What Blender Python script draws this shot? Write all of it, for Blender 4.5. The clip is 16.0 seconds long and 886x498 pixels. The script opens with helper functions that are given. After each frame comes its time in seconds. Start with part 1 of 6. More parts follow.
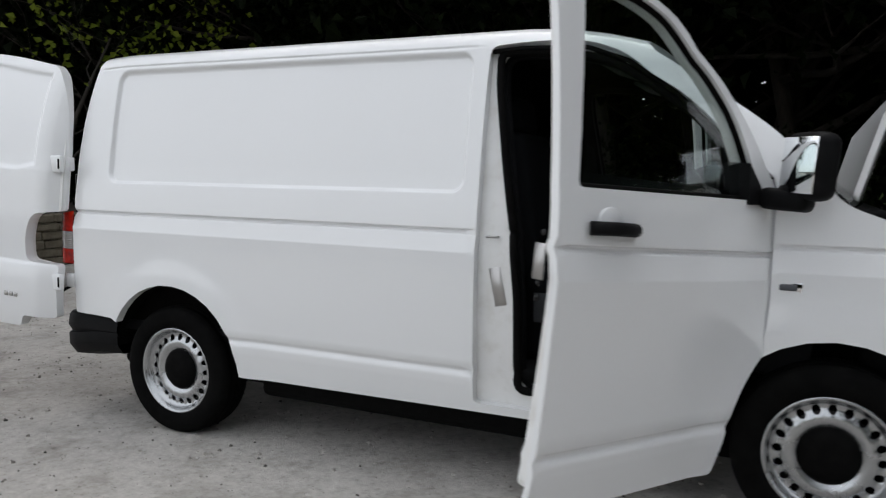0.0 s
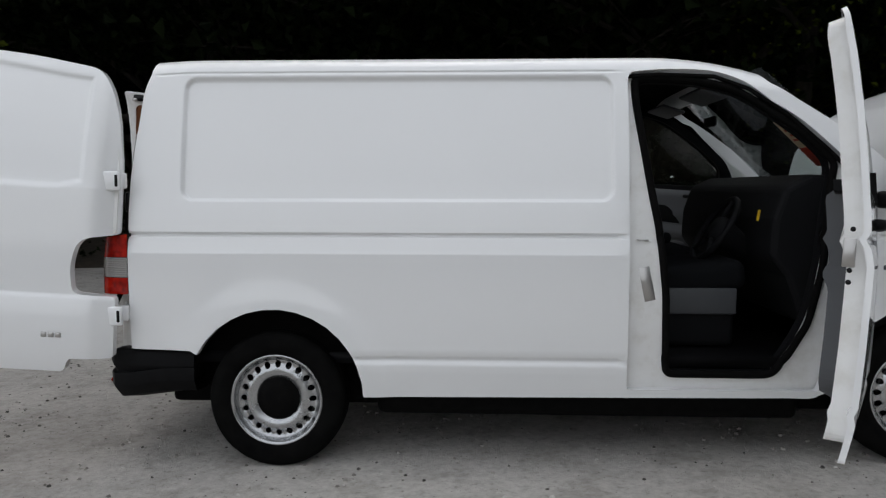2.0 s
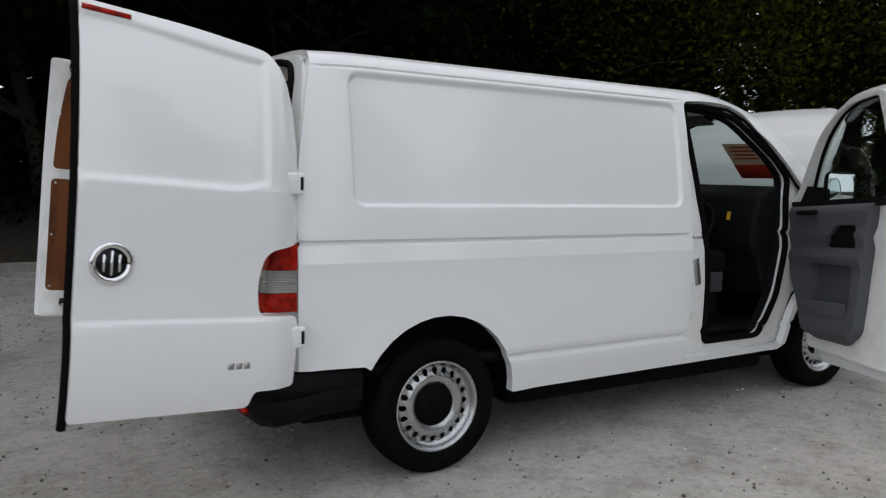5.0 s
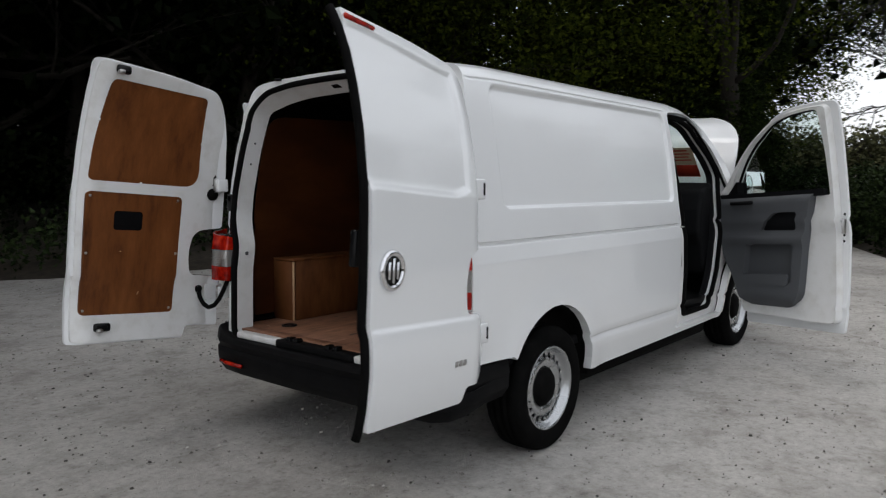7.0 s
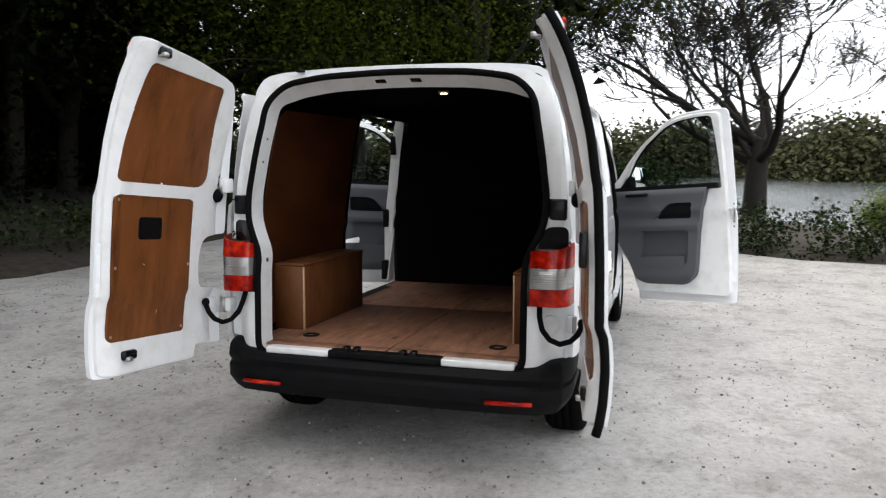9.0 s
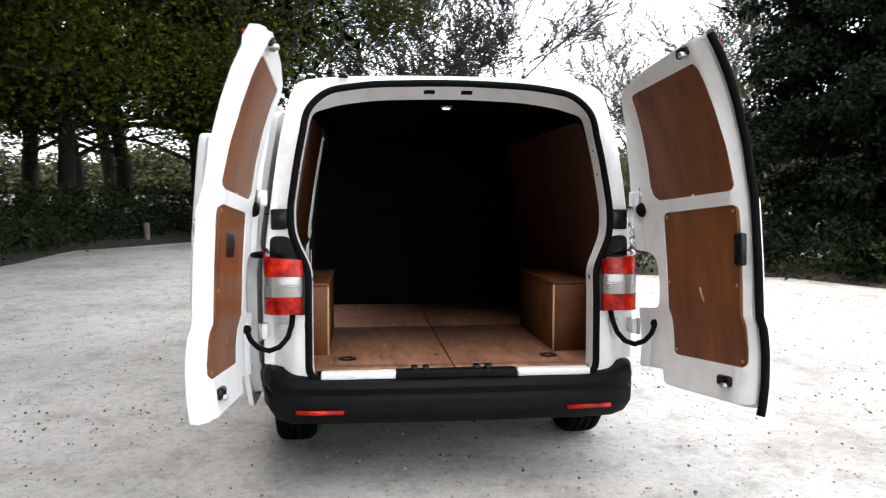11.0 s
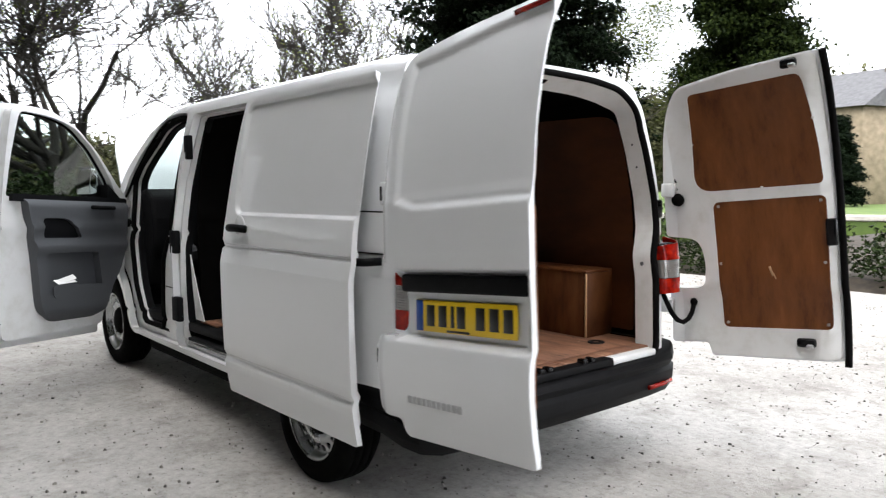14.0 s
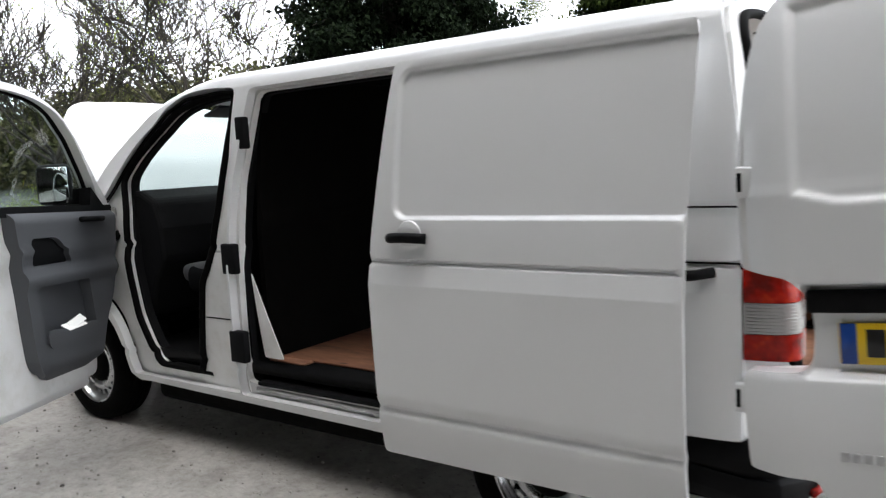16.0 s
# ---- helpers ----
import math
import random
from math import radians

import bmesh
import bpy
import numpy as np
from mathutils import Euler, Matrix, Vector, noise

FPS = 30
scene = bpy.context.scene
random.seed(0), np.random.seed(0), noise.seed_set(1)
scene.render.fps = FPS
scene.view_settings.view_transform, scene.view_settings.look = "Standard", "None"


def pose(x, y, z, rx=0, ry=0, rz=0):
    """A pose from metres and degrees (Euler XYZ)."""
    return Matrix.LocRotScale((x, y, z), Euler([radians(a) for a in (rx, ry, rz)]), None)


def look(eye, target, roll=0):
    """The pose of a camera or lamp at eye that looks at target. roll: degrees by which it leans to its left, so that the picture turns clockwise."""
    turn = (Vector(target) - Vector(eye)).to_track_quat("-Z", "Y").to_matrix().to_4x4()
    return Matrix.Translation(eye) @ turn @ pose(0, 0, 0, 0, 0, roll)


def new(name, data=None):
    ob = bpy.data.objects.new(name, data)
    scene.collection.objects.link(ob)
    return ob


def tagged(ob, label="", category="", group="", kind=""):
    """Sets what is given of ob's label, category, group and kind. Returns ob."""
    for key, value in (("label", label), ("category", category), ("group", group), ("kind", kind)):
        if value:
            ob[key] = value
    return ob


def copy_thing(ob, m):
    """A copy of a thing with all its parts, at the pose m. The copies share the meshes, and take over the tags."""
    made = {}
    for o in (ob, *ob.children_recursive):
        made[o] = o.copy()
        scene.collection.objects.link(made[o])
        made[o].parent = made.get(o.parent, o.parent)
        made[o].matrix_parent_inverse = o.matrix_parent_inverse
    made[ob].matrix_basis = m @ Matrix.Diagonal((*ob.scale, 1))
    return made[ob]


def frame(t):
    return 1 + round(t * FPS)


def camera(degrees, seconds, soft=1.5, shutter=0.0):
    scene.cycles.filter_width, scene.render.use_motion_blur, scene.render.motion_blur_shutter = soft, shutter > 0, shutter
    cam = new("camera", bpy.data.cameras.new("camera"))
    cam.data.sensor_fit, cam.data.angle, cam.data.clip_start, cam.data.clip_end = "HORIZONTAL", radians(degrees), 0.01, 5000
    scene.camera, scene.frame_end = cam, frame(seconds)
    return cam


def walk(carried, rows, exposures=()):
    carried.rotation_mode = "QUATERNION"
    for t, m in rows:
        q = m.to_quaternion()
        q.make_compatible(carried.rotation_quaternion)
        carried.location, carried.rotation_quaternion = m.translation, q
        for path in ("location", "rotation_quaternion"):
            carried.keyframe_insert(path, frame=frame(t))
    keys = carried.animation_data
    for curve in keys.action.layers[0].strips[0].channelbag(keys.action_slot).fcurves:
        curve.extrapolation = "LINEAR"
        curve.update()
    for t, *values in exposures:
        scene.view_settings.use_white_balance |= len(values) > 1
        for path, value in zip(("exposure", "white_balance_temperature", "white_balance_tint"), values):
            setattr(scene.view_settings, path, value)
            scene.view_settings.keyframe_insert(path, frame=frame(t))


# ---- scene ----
cam = camera(60.5, 16.0, soft=1.2, shutter=0.4)
PATH = [
    (0, (2.859, -3.798, 1.303), (2.023, -1.99, 1.121), -0.1),
    (0.5, (2.369, -3.902, 1.328), (1.674, -2.036, 1.138), -0.8),
    (1, (1.942, -4.089, 1.302), (1.419, -2.166, 1.141), -1.0),
    (1.5, (1.496, -4.277, 1.246), (1.171, -2.307, 1.126), -1.0),
    (2, (0.978, -4.435, 1.323), (0.888, -2.443, 1.165), -1.1),
    (2.5, (0.422, -4.505, 1.402), (0.568, -2.52, 1.206), -0.5),
    (3, (-0.006, -4.504, 1.33), (0.325, -2.538, 1.168), -0.7),
    (3.5, (-0.429, -4.481, 1.305), (0.075, -2.551, 1.159), -0.9),
    (3.7, (-0.595, -4.429, 1.34), (-0.027, -2.519, 1.176), -0.7),
    (5.8, (-2.478, -3.605, 1.468), (-1.233, -2.052, 1.268), 0.5),
    (6, (-2.65, -3.517, 1.458), (-1.353, -2.008, 1.261), 0.4),
    (6.5, (-3.039, -3.262, 1.461), (-1.613, -1.875, 1.257), 0.0),
    (7, (-3.367, -2.928, 1.475), (-1.823, -1.674, 1.267), -0.4),
    (7.5, (-3.647, -2.577, 1.495), (-1.995, -1.47, 1.279), -0.6),
    (8, (-3.885, -2.178, 1.48), (-2.134, -1.234, 1.269), -0.8),
    (8.5, (-4.097, -1.796, 1.505), (-2.267, -1.019, 1.284), -0.7),
    (9, (-4.227, -1.332, 1.529), (-2.325, -0.763, 1.292), -0.2),
    (9.2, (-4.26, -1.195, 1.535), (-2.34, -0.685, 1.302), -0.3),
    (11.5, (-4.371, 0.931, 1.429), (-2.417, 0.532, 1.274), 0.4),
    (12, (-4.298, 1.367, 1.442), (-2.383, 0.814, 1.281), 0.5),
    (12.5, (-4.079, 1.769, 1.435), (-2.226, 1.033, 1.278), 0.7),
    (13, (-3.799, 2.106, 1.462), (-2.027, 1.195, 1.295), 0.6),
    (13.5, (-3.508, 2.415, 1.468), (-1.854, 1.304, 1.294), 0.5),
    (14, (-3.097, 2.688, 1.452), (-1.57, 1.41, 1.265), 0.3),
    (14.5, (-2.639, 2.968, 1.431), (-1.227, 1.565, 1.241), 0.4),
    (15, (-2.181, 3.169, 1.443), (-0.869, 1.676, 1.221), -0.6),
    (15.5, (-1.685, 3.284, 1.448), (-0.471, 1.712, 1.219), -1.1),
    (16, (-1.257, 3.254, 1.506), (-0.103, 1.64, 1.254), -2.1),
]
EXPOSURES = [(0.0, 0.5), (0.6, 0.35), (1.0, 0.28), (3.5, 0.3), (6.0, 0.3), (7.0, 0.34), (8.0, 0.66), (9.0, 1.32), (9.2, 1.4), (11.5, 2.2), (12.5, 2.25), (13.5, 2.1), (14.5, 1.95), (16.0, 2.0)]
walk(cam, [(t, look(eye, target, roll)) for t, eye, target, roll in PATH], EXPOSURES)

# ---- world and light: a bright overcast sky ----
world = bpy.data.worlds.new("overcast_sky")
scene.world = world
world.use_nodes = True
wn, wl = world.node_tree.nodes, world.node_tree.links
sky = wn.new("ShaderNodeTexSky")
sky.sky_type, sky.sun_disc = "NISHITA", False
sky.sun_elevation, sky.sun_rotation = radians(59), radians(-24)
sky.air_density, sky.dust_density, sky.ozone_density = 1.0, 4.0, 1.0
cloud = wn.new("ShaderNodeMix")
cloud.data_type = "RGBA"
cloud.inputs[0].default_value = 0.8
cloud.inputs[7].default_value = (7.4, 7.6, 7.9, 1)
wl.new(sky.outputs[0], cloud.inputs[6])
wl.new(cloud.outputs[2], wn["Background"].inputs[0])
wn["Background"].inputs[1].default_value = 0.13

sun = new("sun", bpy.data.lights.new("sun", "SUN"))
sun.data.energy, sun.data.angle, sun.data.color = 1.15, radians(60), (1.0, 0.97, 0.93)
sun.matrix_world = look((-4.5, 10, 18.5), (0, 0, 0))


# ---- materials ----
def mat(name, colour, rough=0.5, metal=0.0, coat=0.0, spec=0.5):
    m = bpy.data.materials.new(name)
    m.use_nodes = True
    b = m.node_tree.nodes["Principled BSDF"]
    b.inputs["Base Color"].default_value = (*colour, 1)
    b.inputs["Roughness"].default_value = rough
    b.inputs["Metallic"].default_value = metal
    b.inputs["Coat Weight"].default_value = coat
    b.inputs["Coat Roughness"].default_value = 0.04
    b.inputs["Specular IOR Level"].default_value = spec
    return m


def node(m, kind, **kw):
    n = m.node_tree.nodes.new(kind)
    for k, v in kw.items():
        n.inputs[k.replace("_", " ")].default_value = v
    return n


def link(m, a, b):
    m.node_tree.links.new(a, b)


def shader(m):
    return m.node_tree.nodes["Principled BSDF"]


def coords(m, scale=(1, 1, 1)):
    c = m.node_tree.nodes.new("ShaderNodeTexCoord")
    p = m.node_tree.nodes.new("ShaderNodeMapping")
    p.inputs["Scale"].default_value = scale
    link(m, c.outputs["Object"], p.inputs[0])
    return p.outputs[0]


def ramp(m, src, stops):
    r = m.node_tree.nodes.new("ShaderNodeValToRGB")
    e = r.color_ramp.elements
    while len(e) < len(stops):
        e.new(0.5)
    for k, (p, c) in enumerate(stops):
        e[k].position, e[k].color = p, (*c, 1)
    link(m, src, r.inputs[0])
    return r.outputs[0]


def vary(m, scale, stops, detail=6.0, stretch=(1, 1, 1), rough=0.6):
    """Noise-driven base colour."""
    n = node(m, "ShaderNodeTexNoise", Scale=scale, Detail=detail, Roughness=rough)
    link(m, coords(m, stretch), n.inputs["Vector"])
    out = ramp(m, n.outputs[0], stops)
    link(m, out, shader(m).inputs["Base Color"])
    return out


def bumpy(m, scale, strength, distance, detail=4.0, stretch=(1, 1, 1)):
    n = node(m, "ShaderNodeTexNoise", Scale=scale, Detail=detail)
    link(m, coords(m, stretch), n.inputs["Vector"])
    b = node(m, "ShaderNodeBump", Strength=strength, Distance=distance)
    link(m, n.outputs[0], b.inputs["Height"])
    link(m, b.outputs[0], shader(m).inputs["Normal"])
    return b


def rough_by(m, scale, lo, hi, stretch=(1, 1, 1)):
    n = node(m, "ShaderNodeTexNoise", Scale=scale, Detail=5.0)
    link(m, coords(m, stretch), n.inputs["Vector"])
    r = node(m, "ShaderNodeMapRange")
    r.inputs[1].default_value, r.inputs[2].default_value = 0.3, 0.7
    r.inputs[3].default_value, r.inputs[4].default_value = lo, hi
    link(m, n.outputs[0], r.inputs[0])
    link(m, r.outputs[0], shader(m).inputs["Roughness"])


PAINT = mat("white_paint", (0.8, 0.81, 0.82), 0.3, 0, 1.0)
vary(PAINT, 0.7, [(0.3, (0.8, 0.808, 0.815)), (0.7, (0.812, 0.82, 0.828))], 3)
rough_by(PAINT, 2, 0.28, 0.33)
INNER_PAINT = mat("white_inner_paint", (0.76, 0.76, 0.75), 0.42, 0, 0.2)
vary(INNER_PAINT, 9, [(0.25, (0.66, 0.65, 0.62)), (0.5, (0.77, 0.77, 0.76)), (0.8, (0.8, 0.8, 0.8))], 9)
BLACK_PLASTIC = mat("black_plastic", (0.018, 0.018, 0.019), 0.55)
vary(BLACK_PLASTIC, 14, [(0.3, (0.0035, 0.0035, 0.004)), (0.75, (0.007, 0.007, 0.0076))])
bumpy(BLACK_PLASTIC, 420, 0.12, 0.002)
GLOSS_BLACK = mat("gloss_black", (0.006, 0.006, 0.0066), 0.22)
RUBBER = mat("rubber", (0.016, 0.016, 0.016), 0.75)
vary(RUBBER, 22, [(0.3, (0.003, 0.003, 0.003)), (0.8, (0.007, 0.0068, 0.0066))])
TYRE = mat("tyre_rubber", (0.014, 0.014, 0.014), 0.82)
vary(TYRE, 16, [(0.3, (0.003, 0.003, 0.003)), (0.65, (0.006, 0.006, 0.0058)), (0.92, (0.014, 0.013, 0.012))], 8)
SILVER = mat("silver_wheel_paint", (0.46, 0.47, 0.48), 0.3, 0.9)
rough_by(SILVER, 6, 0.24, 0.3)
CHROME = mat("chrome", (0.8, 0.8, 0.82), 0.08, 1.0)
BADGE = mat("satin_badge", (0.5, 0.5, 0.51), 0.4, 0.6)
STEEL = mat("bare_steel", (0.45, 0.44, 0.43), 0.35, 0.9)
GREY_TRIM = mat("grey_door_trim", (0.076, 0.080, 0.088), 0.62)
bumpy(GREY_TRIM, 500, 0.2, 0.002)
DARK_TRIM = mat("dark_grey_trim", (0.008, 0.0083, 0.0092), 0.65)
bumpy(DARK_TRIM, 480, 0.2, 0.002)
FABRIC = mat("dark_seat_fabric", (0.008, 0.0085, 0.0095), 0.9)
bumpy(FABRIC, 300, 0.4, 0.003)
# Near-black albedo: the interior's lack of light is put into the colour.
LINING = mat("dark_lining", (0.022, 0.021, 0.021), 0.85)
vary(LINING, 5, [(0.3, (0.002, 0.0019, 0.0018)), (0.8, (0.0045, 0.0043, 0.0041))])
RED_LENS = mat("red_lens", (0.36, 0.010, 0.003), 0.15, 0, 0.0, 0.25)
vary(RED_LENS, 16, [(0.35, (0.14, 0.003, 0.001)), (0.55, (0.36, 0.008, 0.003)), (0.72, (0.58, 0.03, 0.006))], 2)
bumpy(RED_LENS, 90, 0.25, 0.004, 1.0, (1, 0.02, 1))
CLEAR_LENS = mat("clear_lens", (0.40, 0.39, 0.38), 0.14, 0.6, 0.2)
bumpy(CLEAR_LENS, 120, 0.3, 0.004, 1.0, (1, 1, 0.02))
YELLOW_PLATE = mat("yellow_plate", (0.82, 0.55, 0.02), 0.35)
BLUE_BAND = mat("blue_band", (0.012, 0.06, 0.28), 0.35)
PLATE_BLACK = mat("plate_black", (0.01, 0.01, 0.01), 0.4)
PAPER = mat("white_paper", (0.8, 0.8, 0.78), 0.8)
CREAM_PAPER = mat("cream_paper", (0.72, 0.58, 0.4), 0.8)
RED_PAPER = mat("red_paper", (0.5, 0.04, 0.015), 0.7)
YELLOW_TAG = mat("yellow_tag", (0.75, 0.5, 0.02), 0.5)

PLY = mat("door_plywood", (0.2, 0.07, 0.02), 0.45, 0, 0.05, 0.3)
vary(PLY, 3.0, [(0.3, (0.060, 0.017, 0.0045)), (0.46, (0.138, 0.044, 0.0105)), (0.6, (0.175, 0.058, 0.015)), (0.75, (0.23, 0.084, 0.025))], 10, (3.2, 3.2, 0.8), 0.68)
bumpy(PLY, 40, 0.12, 0.002, 6, (6, 6, 1))
FLOOR_PLY = mat("floor_plywood", (0.36, 0.19, 0.11), 0.6)
vary(FLOOR_PLY, 4.2, [(0.3, (0.035, 0.015, 0.009)), (0.42, (0.17, 0.075, 0.04)), (0.62, (0.27, 0.125, 0.07)), (0.74, (0.48, 0.33, 0.24))], 10, (1, 4, 1), 0.72)
worn = shader(FLOOR_PLY).inputs["Base Color"].links[0].from_socket
for scale, stretch, low, high, tint in ((5.0, (1, 2.4, 1), 0.30, 0.36, (0.03, 0.014, 0.008, 1)), (9.0, (2.5, 0.8, 1), 0.70, 0.74, (0.55, 0.46, 0.40, 1))):
    n = node(FLOOR_PLY, "ShaderNodeTexNoise", Scale=scale, Detail=5.0, Roughness=0.6)
    link(FLOOR_PLY, coords(FLOOR_PLY, stretch), n.inputs["Vector"])
    mask = node(FLOOR_PLY, "ShaderNodeMapRange")
    ends = (high, low) if low < 0.5 else (low, high)
    mask.inputs[1].default_value, mask.inputs[2].default_value = ends
    link(FLOOR_PLY, n.outputs[0], mask.inputs[0])
    mix = FLOOR_PLY.node_tree.nodes.new("ShaderNodeMix")
    mix.data_type = "RGBA"
    mix.inputs[7].default_value = tint
    link(FLOOR_PLY, mask.outputs[0], mix.inputs[0])
    link(FLOOR_PLY, worn, mix.inputs[6])
    worn = mix.outputs[2]
link(FLOOR_PLY, worn, shader(FLOOR_PLY).inputs["Base Color"])
# The load bay's shade is put into this plywood, darker than the doors'.
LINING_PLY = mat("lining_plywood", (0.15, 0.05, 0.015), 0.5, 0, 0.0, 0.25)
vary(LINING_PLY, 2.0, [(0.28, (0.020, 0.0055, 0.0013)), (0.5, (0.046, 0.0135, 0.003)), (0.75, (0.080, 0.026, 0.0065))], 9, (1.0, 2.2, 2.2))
BOX_PLY = mat("box_plywood", (0.27, 0.115, 0.045), 0.55, spec=0.25)
vary(BOX_PLY, 2.4, [(0.28, (0.055, 0.018, 0.0055)), (0.5, (0.11, 0.038, 0.0115)), (0.78, (0.17, 0.065, 0.022))], 9, (5, 1.5, 1.5))
RAW_EDGE = mat("raw_plywood_edge", (0.5, 0.31, 0.17), 0.7)

GLASS = bpy.data.materials.new("window_glass")
GLASS.use_nodes = True
gb = shader(GLASS)
gb.inputs["Base Color"].default_value = (0.62, 0.7, 0.68, 1)
gb.inputs["Roughness"].default_value = 0.0
gb.inputs["Transmission Weight"].default_value = 1.0
gb.inputs["IOR"].default_value = 1.45
MIRROR = mat("mirror_glass", (0.85, 0.87, 0.88), 0.02, 1.0)

for dull, level in ((BLACK_PLASTIC, 0.09), (RUBBER, 0.04), (TYRE, 0.03), (LINING, 0.02), (DARK_TRIM, 0.08), (FABRIC, 0.03), (GLOSS_BLACK, 0.2)):
    shader(dull).inputs["Specular IOR Level"].default_value = level

GRAVEL = mat("gravel", (0.38, 0.36, 0.335), 0.9)

def gravel_nodes():
    m = GRAVEL
    big = node(m, "ShaderNodeTexNoise", Scale=0.55, Detail=7.0)
    link(m, coords(m), big.inputs["Vector"])
    mid = node(m, "ShaderNodeTexNoise", Scale=20.0, Detail=9.0, Roughness=0.8)
    link(m, coords(m), mid.inputs["Vector"])
    vor = node(m, "ShaderNodeTexVoronoi", Scale=38.0)
    link(m, coords(m), vor.inputs["Vector"])
    base = ramp(m, mid.outputs[0], [(0.30, (0.20, 0.187, 0.172)), (0.44, (0.43, 0.412, 0.385)), (0.7, (0.57, 0.55, 0.52))])
    tint = ramp(m, big.outputs[0], [(0.32, (0.72, 0.71, 0.70)), (0.5, (0.93, 0.925, 0.92)), (0.68, (1.06, 1.06, 1.05))])
    dots = ramp(m, vor.outputs[0], [(0.0, (0.32, 0.31, 0.295)), (0.13, (0.92, 0.92, 0.915)), (0.5, (1, 1, 1))])
    a = m.node_tree.nodes.new("ShaderNodeMix")
    a.data_type, a.blend_type = "RGBA", "MULTIPLY"
    a.inputs[0].default_value = 1.0
    b = m.node_tree.nodes.new("ShaderNodeMix")
    b.data_type, b.blend_type = "RGBA", "MULTIPLY"
    b.inputs[0].default_value = 0.6
    mid2 = node(m, "ShaderNodeTexNoise", Scale=3.2, Detail=9.0, Roughness=0.7)
    link(m, coords(m, (1, 1, 1)), mid2.inputs["Vector"])
    grit = ramp(m, mid2.outputs[0], [(0.36, (0.66, 0.645, 0.625)), (0.52, (1, 1, 1))])
    c = m.node_tree.nodes.new("ShaderNodeMix")
    c.data_type, c.blend_type = "RGBA", "MULTIPLY"
    c.inputs[0].default_value = 0.8
    link(m, base, c.inputs[6])
    link(m, grit, c.inputs[7])
    link(m, c.outputs[2], a.inputs[6])
    link(m, tint, a.inputs[7])
    link(m, a.outputs[2], b.inputs[6])
    link(m, dots, b.inputs[7])
    link(m, b.outputs[2], shader(m).inputs["Base Color"])
    bump = node(m, "ShaderNodeBump", Strength=0.8, Distance=0.016)
    link(m, mid.outputs[0], bump.inputs["Height"])
    link(m, bump.outputs[0], shader(m).inputs["Normal"])


gravel_nodes()
EARTH = mat("leaf_litter_earth", (0.07, 0.05, 0.035), 0.95)
# Litter colours are lowered to hold the shade along the hedge.
vary(EARTH, 6, [(0.3, (0.014, 0.011, 0.007)), (0.55, (0.04, 0.030, 0.020)), (0.8, (0.08, 0.064, 0.046))], 9)
GRASS = mat("grass", (0.07, 0.12, 0.03), 0.9)
vary(GRASS, 3, [(0.3, (0.06, 0.1, 0.025)), (0.7, (0.13, 0.19, 0.05))], 8)
WATER = mat("lake_water", (0.05, 0.06, 0.055), 0.12)
bumpy(WATER, 2.2, 0.7, 0.2, 4, (1, 2, 1))
BARK = mat("bark", (0.06, 0.048, 0.036), 0.9)
vary(BARK, 7, [(0.3, (0.010, 0.008, 0.006)), (0.7, (0.030, 0.024, 0.018))], 8, (3, 3, 0.5))
STONE = mat("drystone", (0.16, 0.14, 0.11), 0.9)
vary(STONE, 9, [(0.3, (0.1, 0.085, 0.06)), (0.7, (0.2, 0.175, 0.13))], 8)
POST_WOOD = mat("weathered_post", (0.2, 0.17, 0.13), 0.9)
vary(POST_WOOD, 12, [(0.3, (0.1, 0.085, 0.06)), (0.7, (0.24, 0.2, 0.155))], 8, (3, 3, 0.4))


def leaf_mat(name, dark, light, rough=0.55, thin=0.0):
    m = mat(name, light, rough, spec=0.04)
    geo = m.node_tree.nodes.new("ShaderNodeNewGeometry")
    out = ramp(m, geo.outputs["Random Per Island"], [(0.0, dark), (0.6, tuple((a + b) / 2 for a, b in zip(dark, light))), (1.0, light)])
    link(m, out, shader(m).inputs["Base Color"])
    if thin:
        tl = m.node_tree.nodes.new("ShaderNodeBsdfTranslucent")
        mx = m.node_tree.nodes.new("ShaderNodeMixShader")
        mx.inputs[0].default_value = thin
        link(m, out, tl.inputs[0])
        link(m, shader(m).outputs[0], mx.inputs[1])
        link(m, tl.outputs[0], mx.inputs[2])
        link(m, mx.outputs[0], m.node_tree.nodes["Material Output"].inputs[0])
    return m


# Deep woodland shade is put into this near-black leaf colour.
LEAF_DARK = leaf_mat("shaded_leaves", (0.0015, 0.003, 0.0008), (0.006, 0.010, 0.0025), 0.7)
LEAF_GREEN = leaf_mat("spring_leaves", (0.010, 0.018, 0.0025), (0.085, 0.105, 0.011), 0.65, 0.4)
LEAF_IVY = leaf_mat("ivy_leaves", (0.004, 0.008, 0.0025), (0.042, 0.062, 0.022), 0.35)
LEAF_DEEP = leaf_mat("deep_green_ivy", (0.004, 0.008, 0.002), (0.03, 0.045, 0.010), 0.55)
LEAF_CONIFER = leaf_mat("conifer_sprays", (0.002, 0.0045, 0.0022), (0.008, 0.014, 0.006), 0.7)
LEAF_OLIVE = leaf_mat("olive_conifer_sprays", (0.004, 0.008, 0.0025), (0.024, 0.037, 0.008), 0.7)
LEAF_YELLOW = leaf_mat("yellow_green_leaves", (0.09, 0.13, 0.015), (0.24, 0.29, 0.04), 0.6, 0.45)
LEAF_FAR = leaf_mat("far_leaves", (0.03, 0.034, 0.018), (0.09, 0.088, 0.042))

# ---- mesh helpers ----
from mathutils.geometry import delaunay_2d_cdt


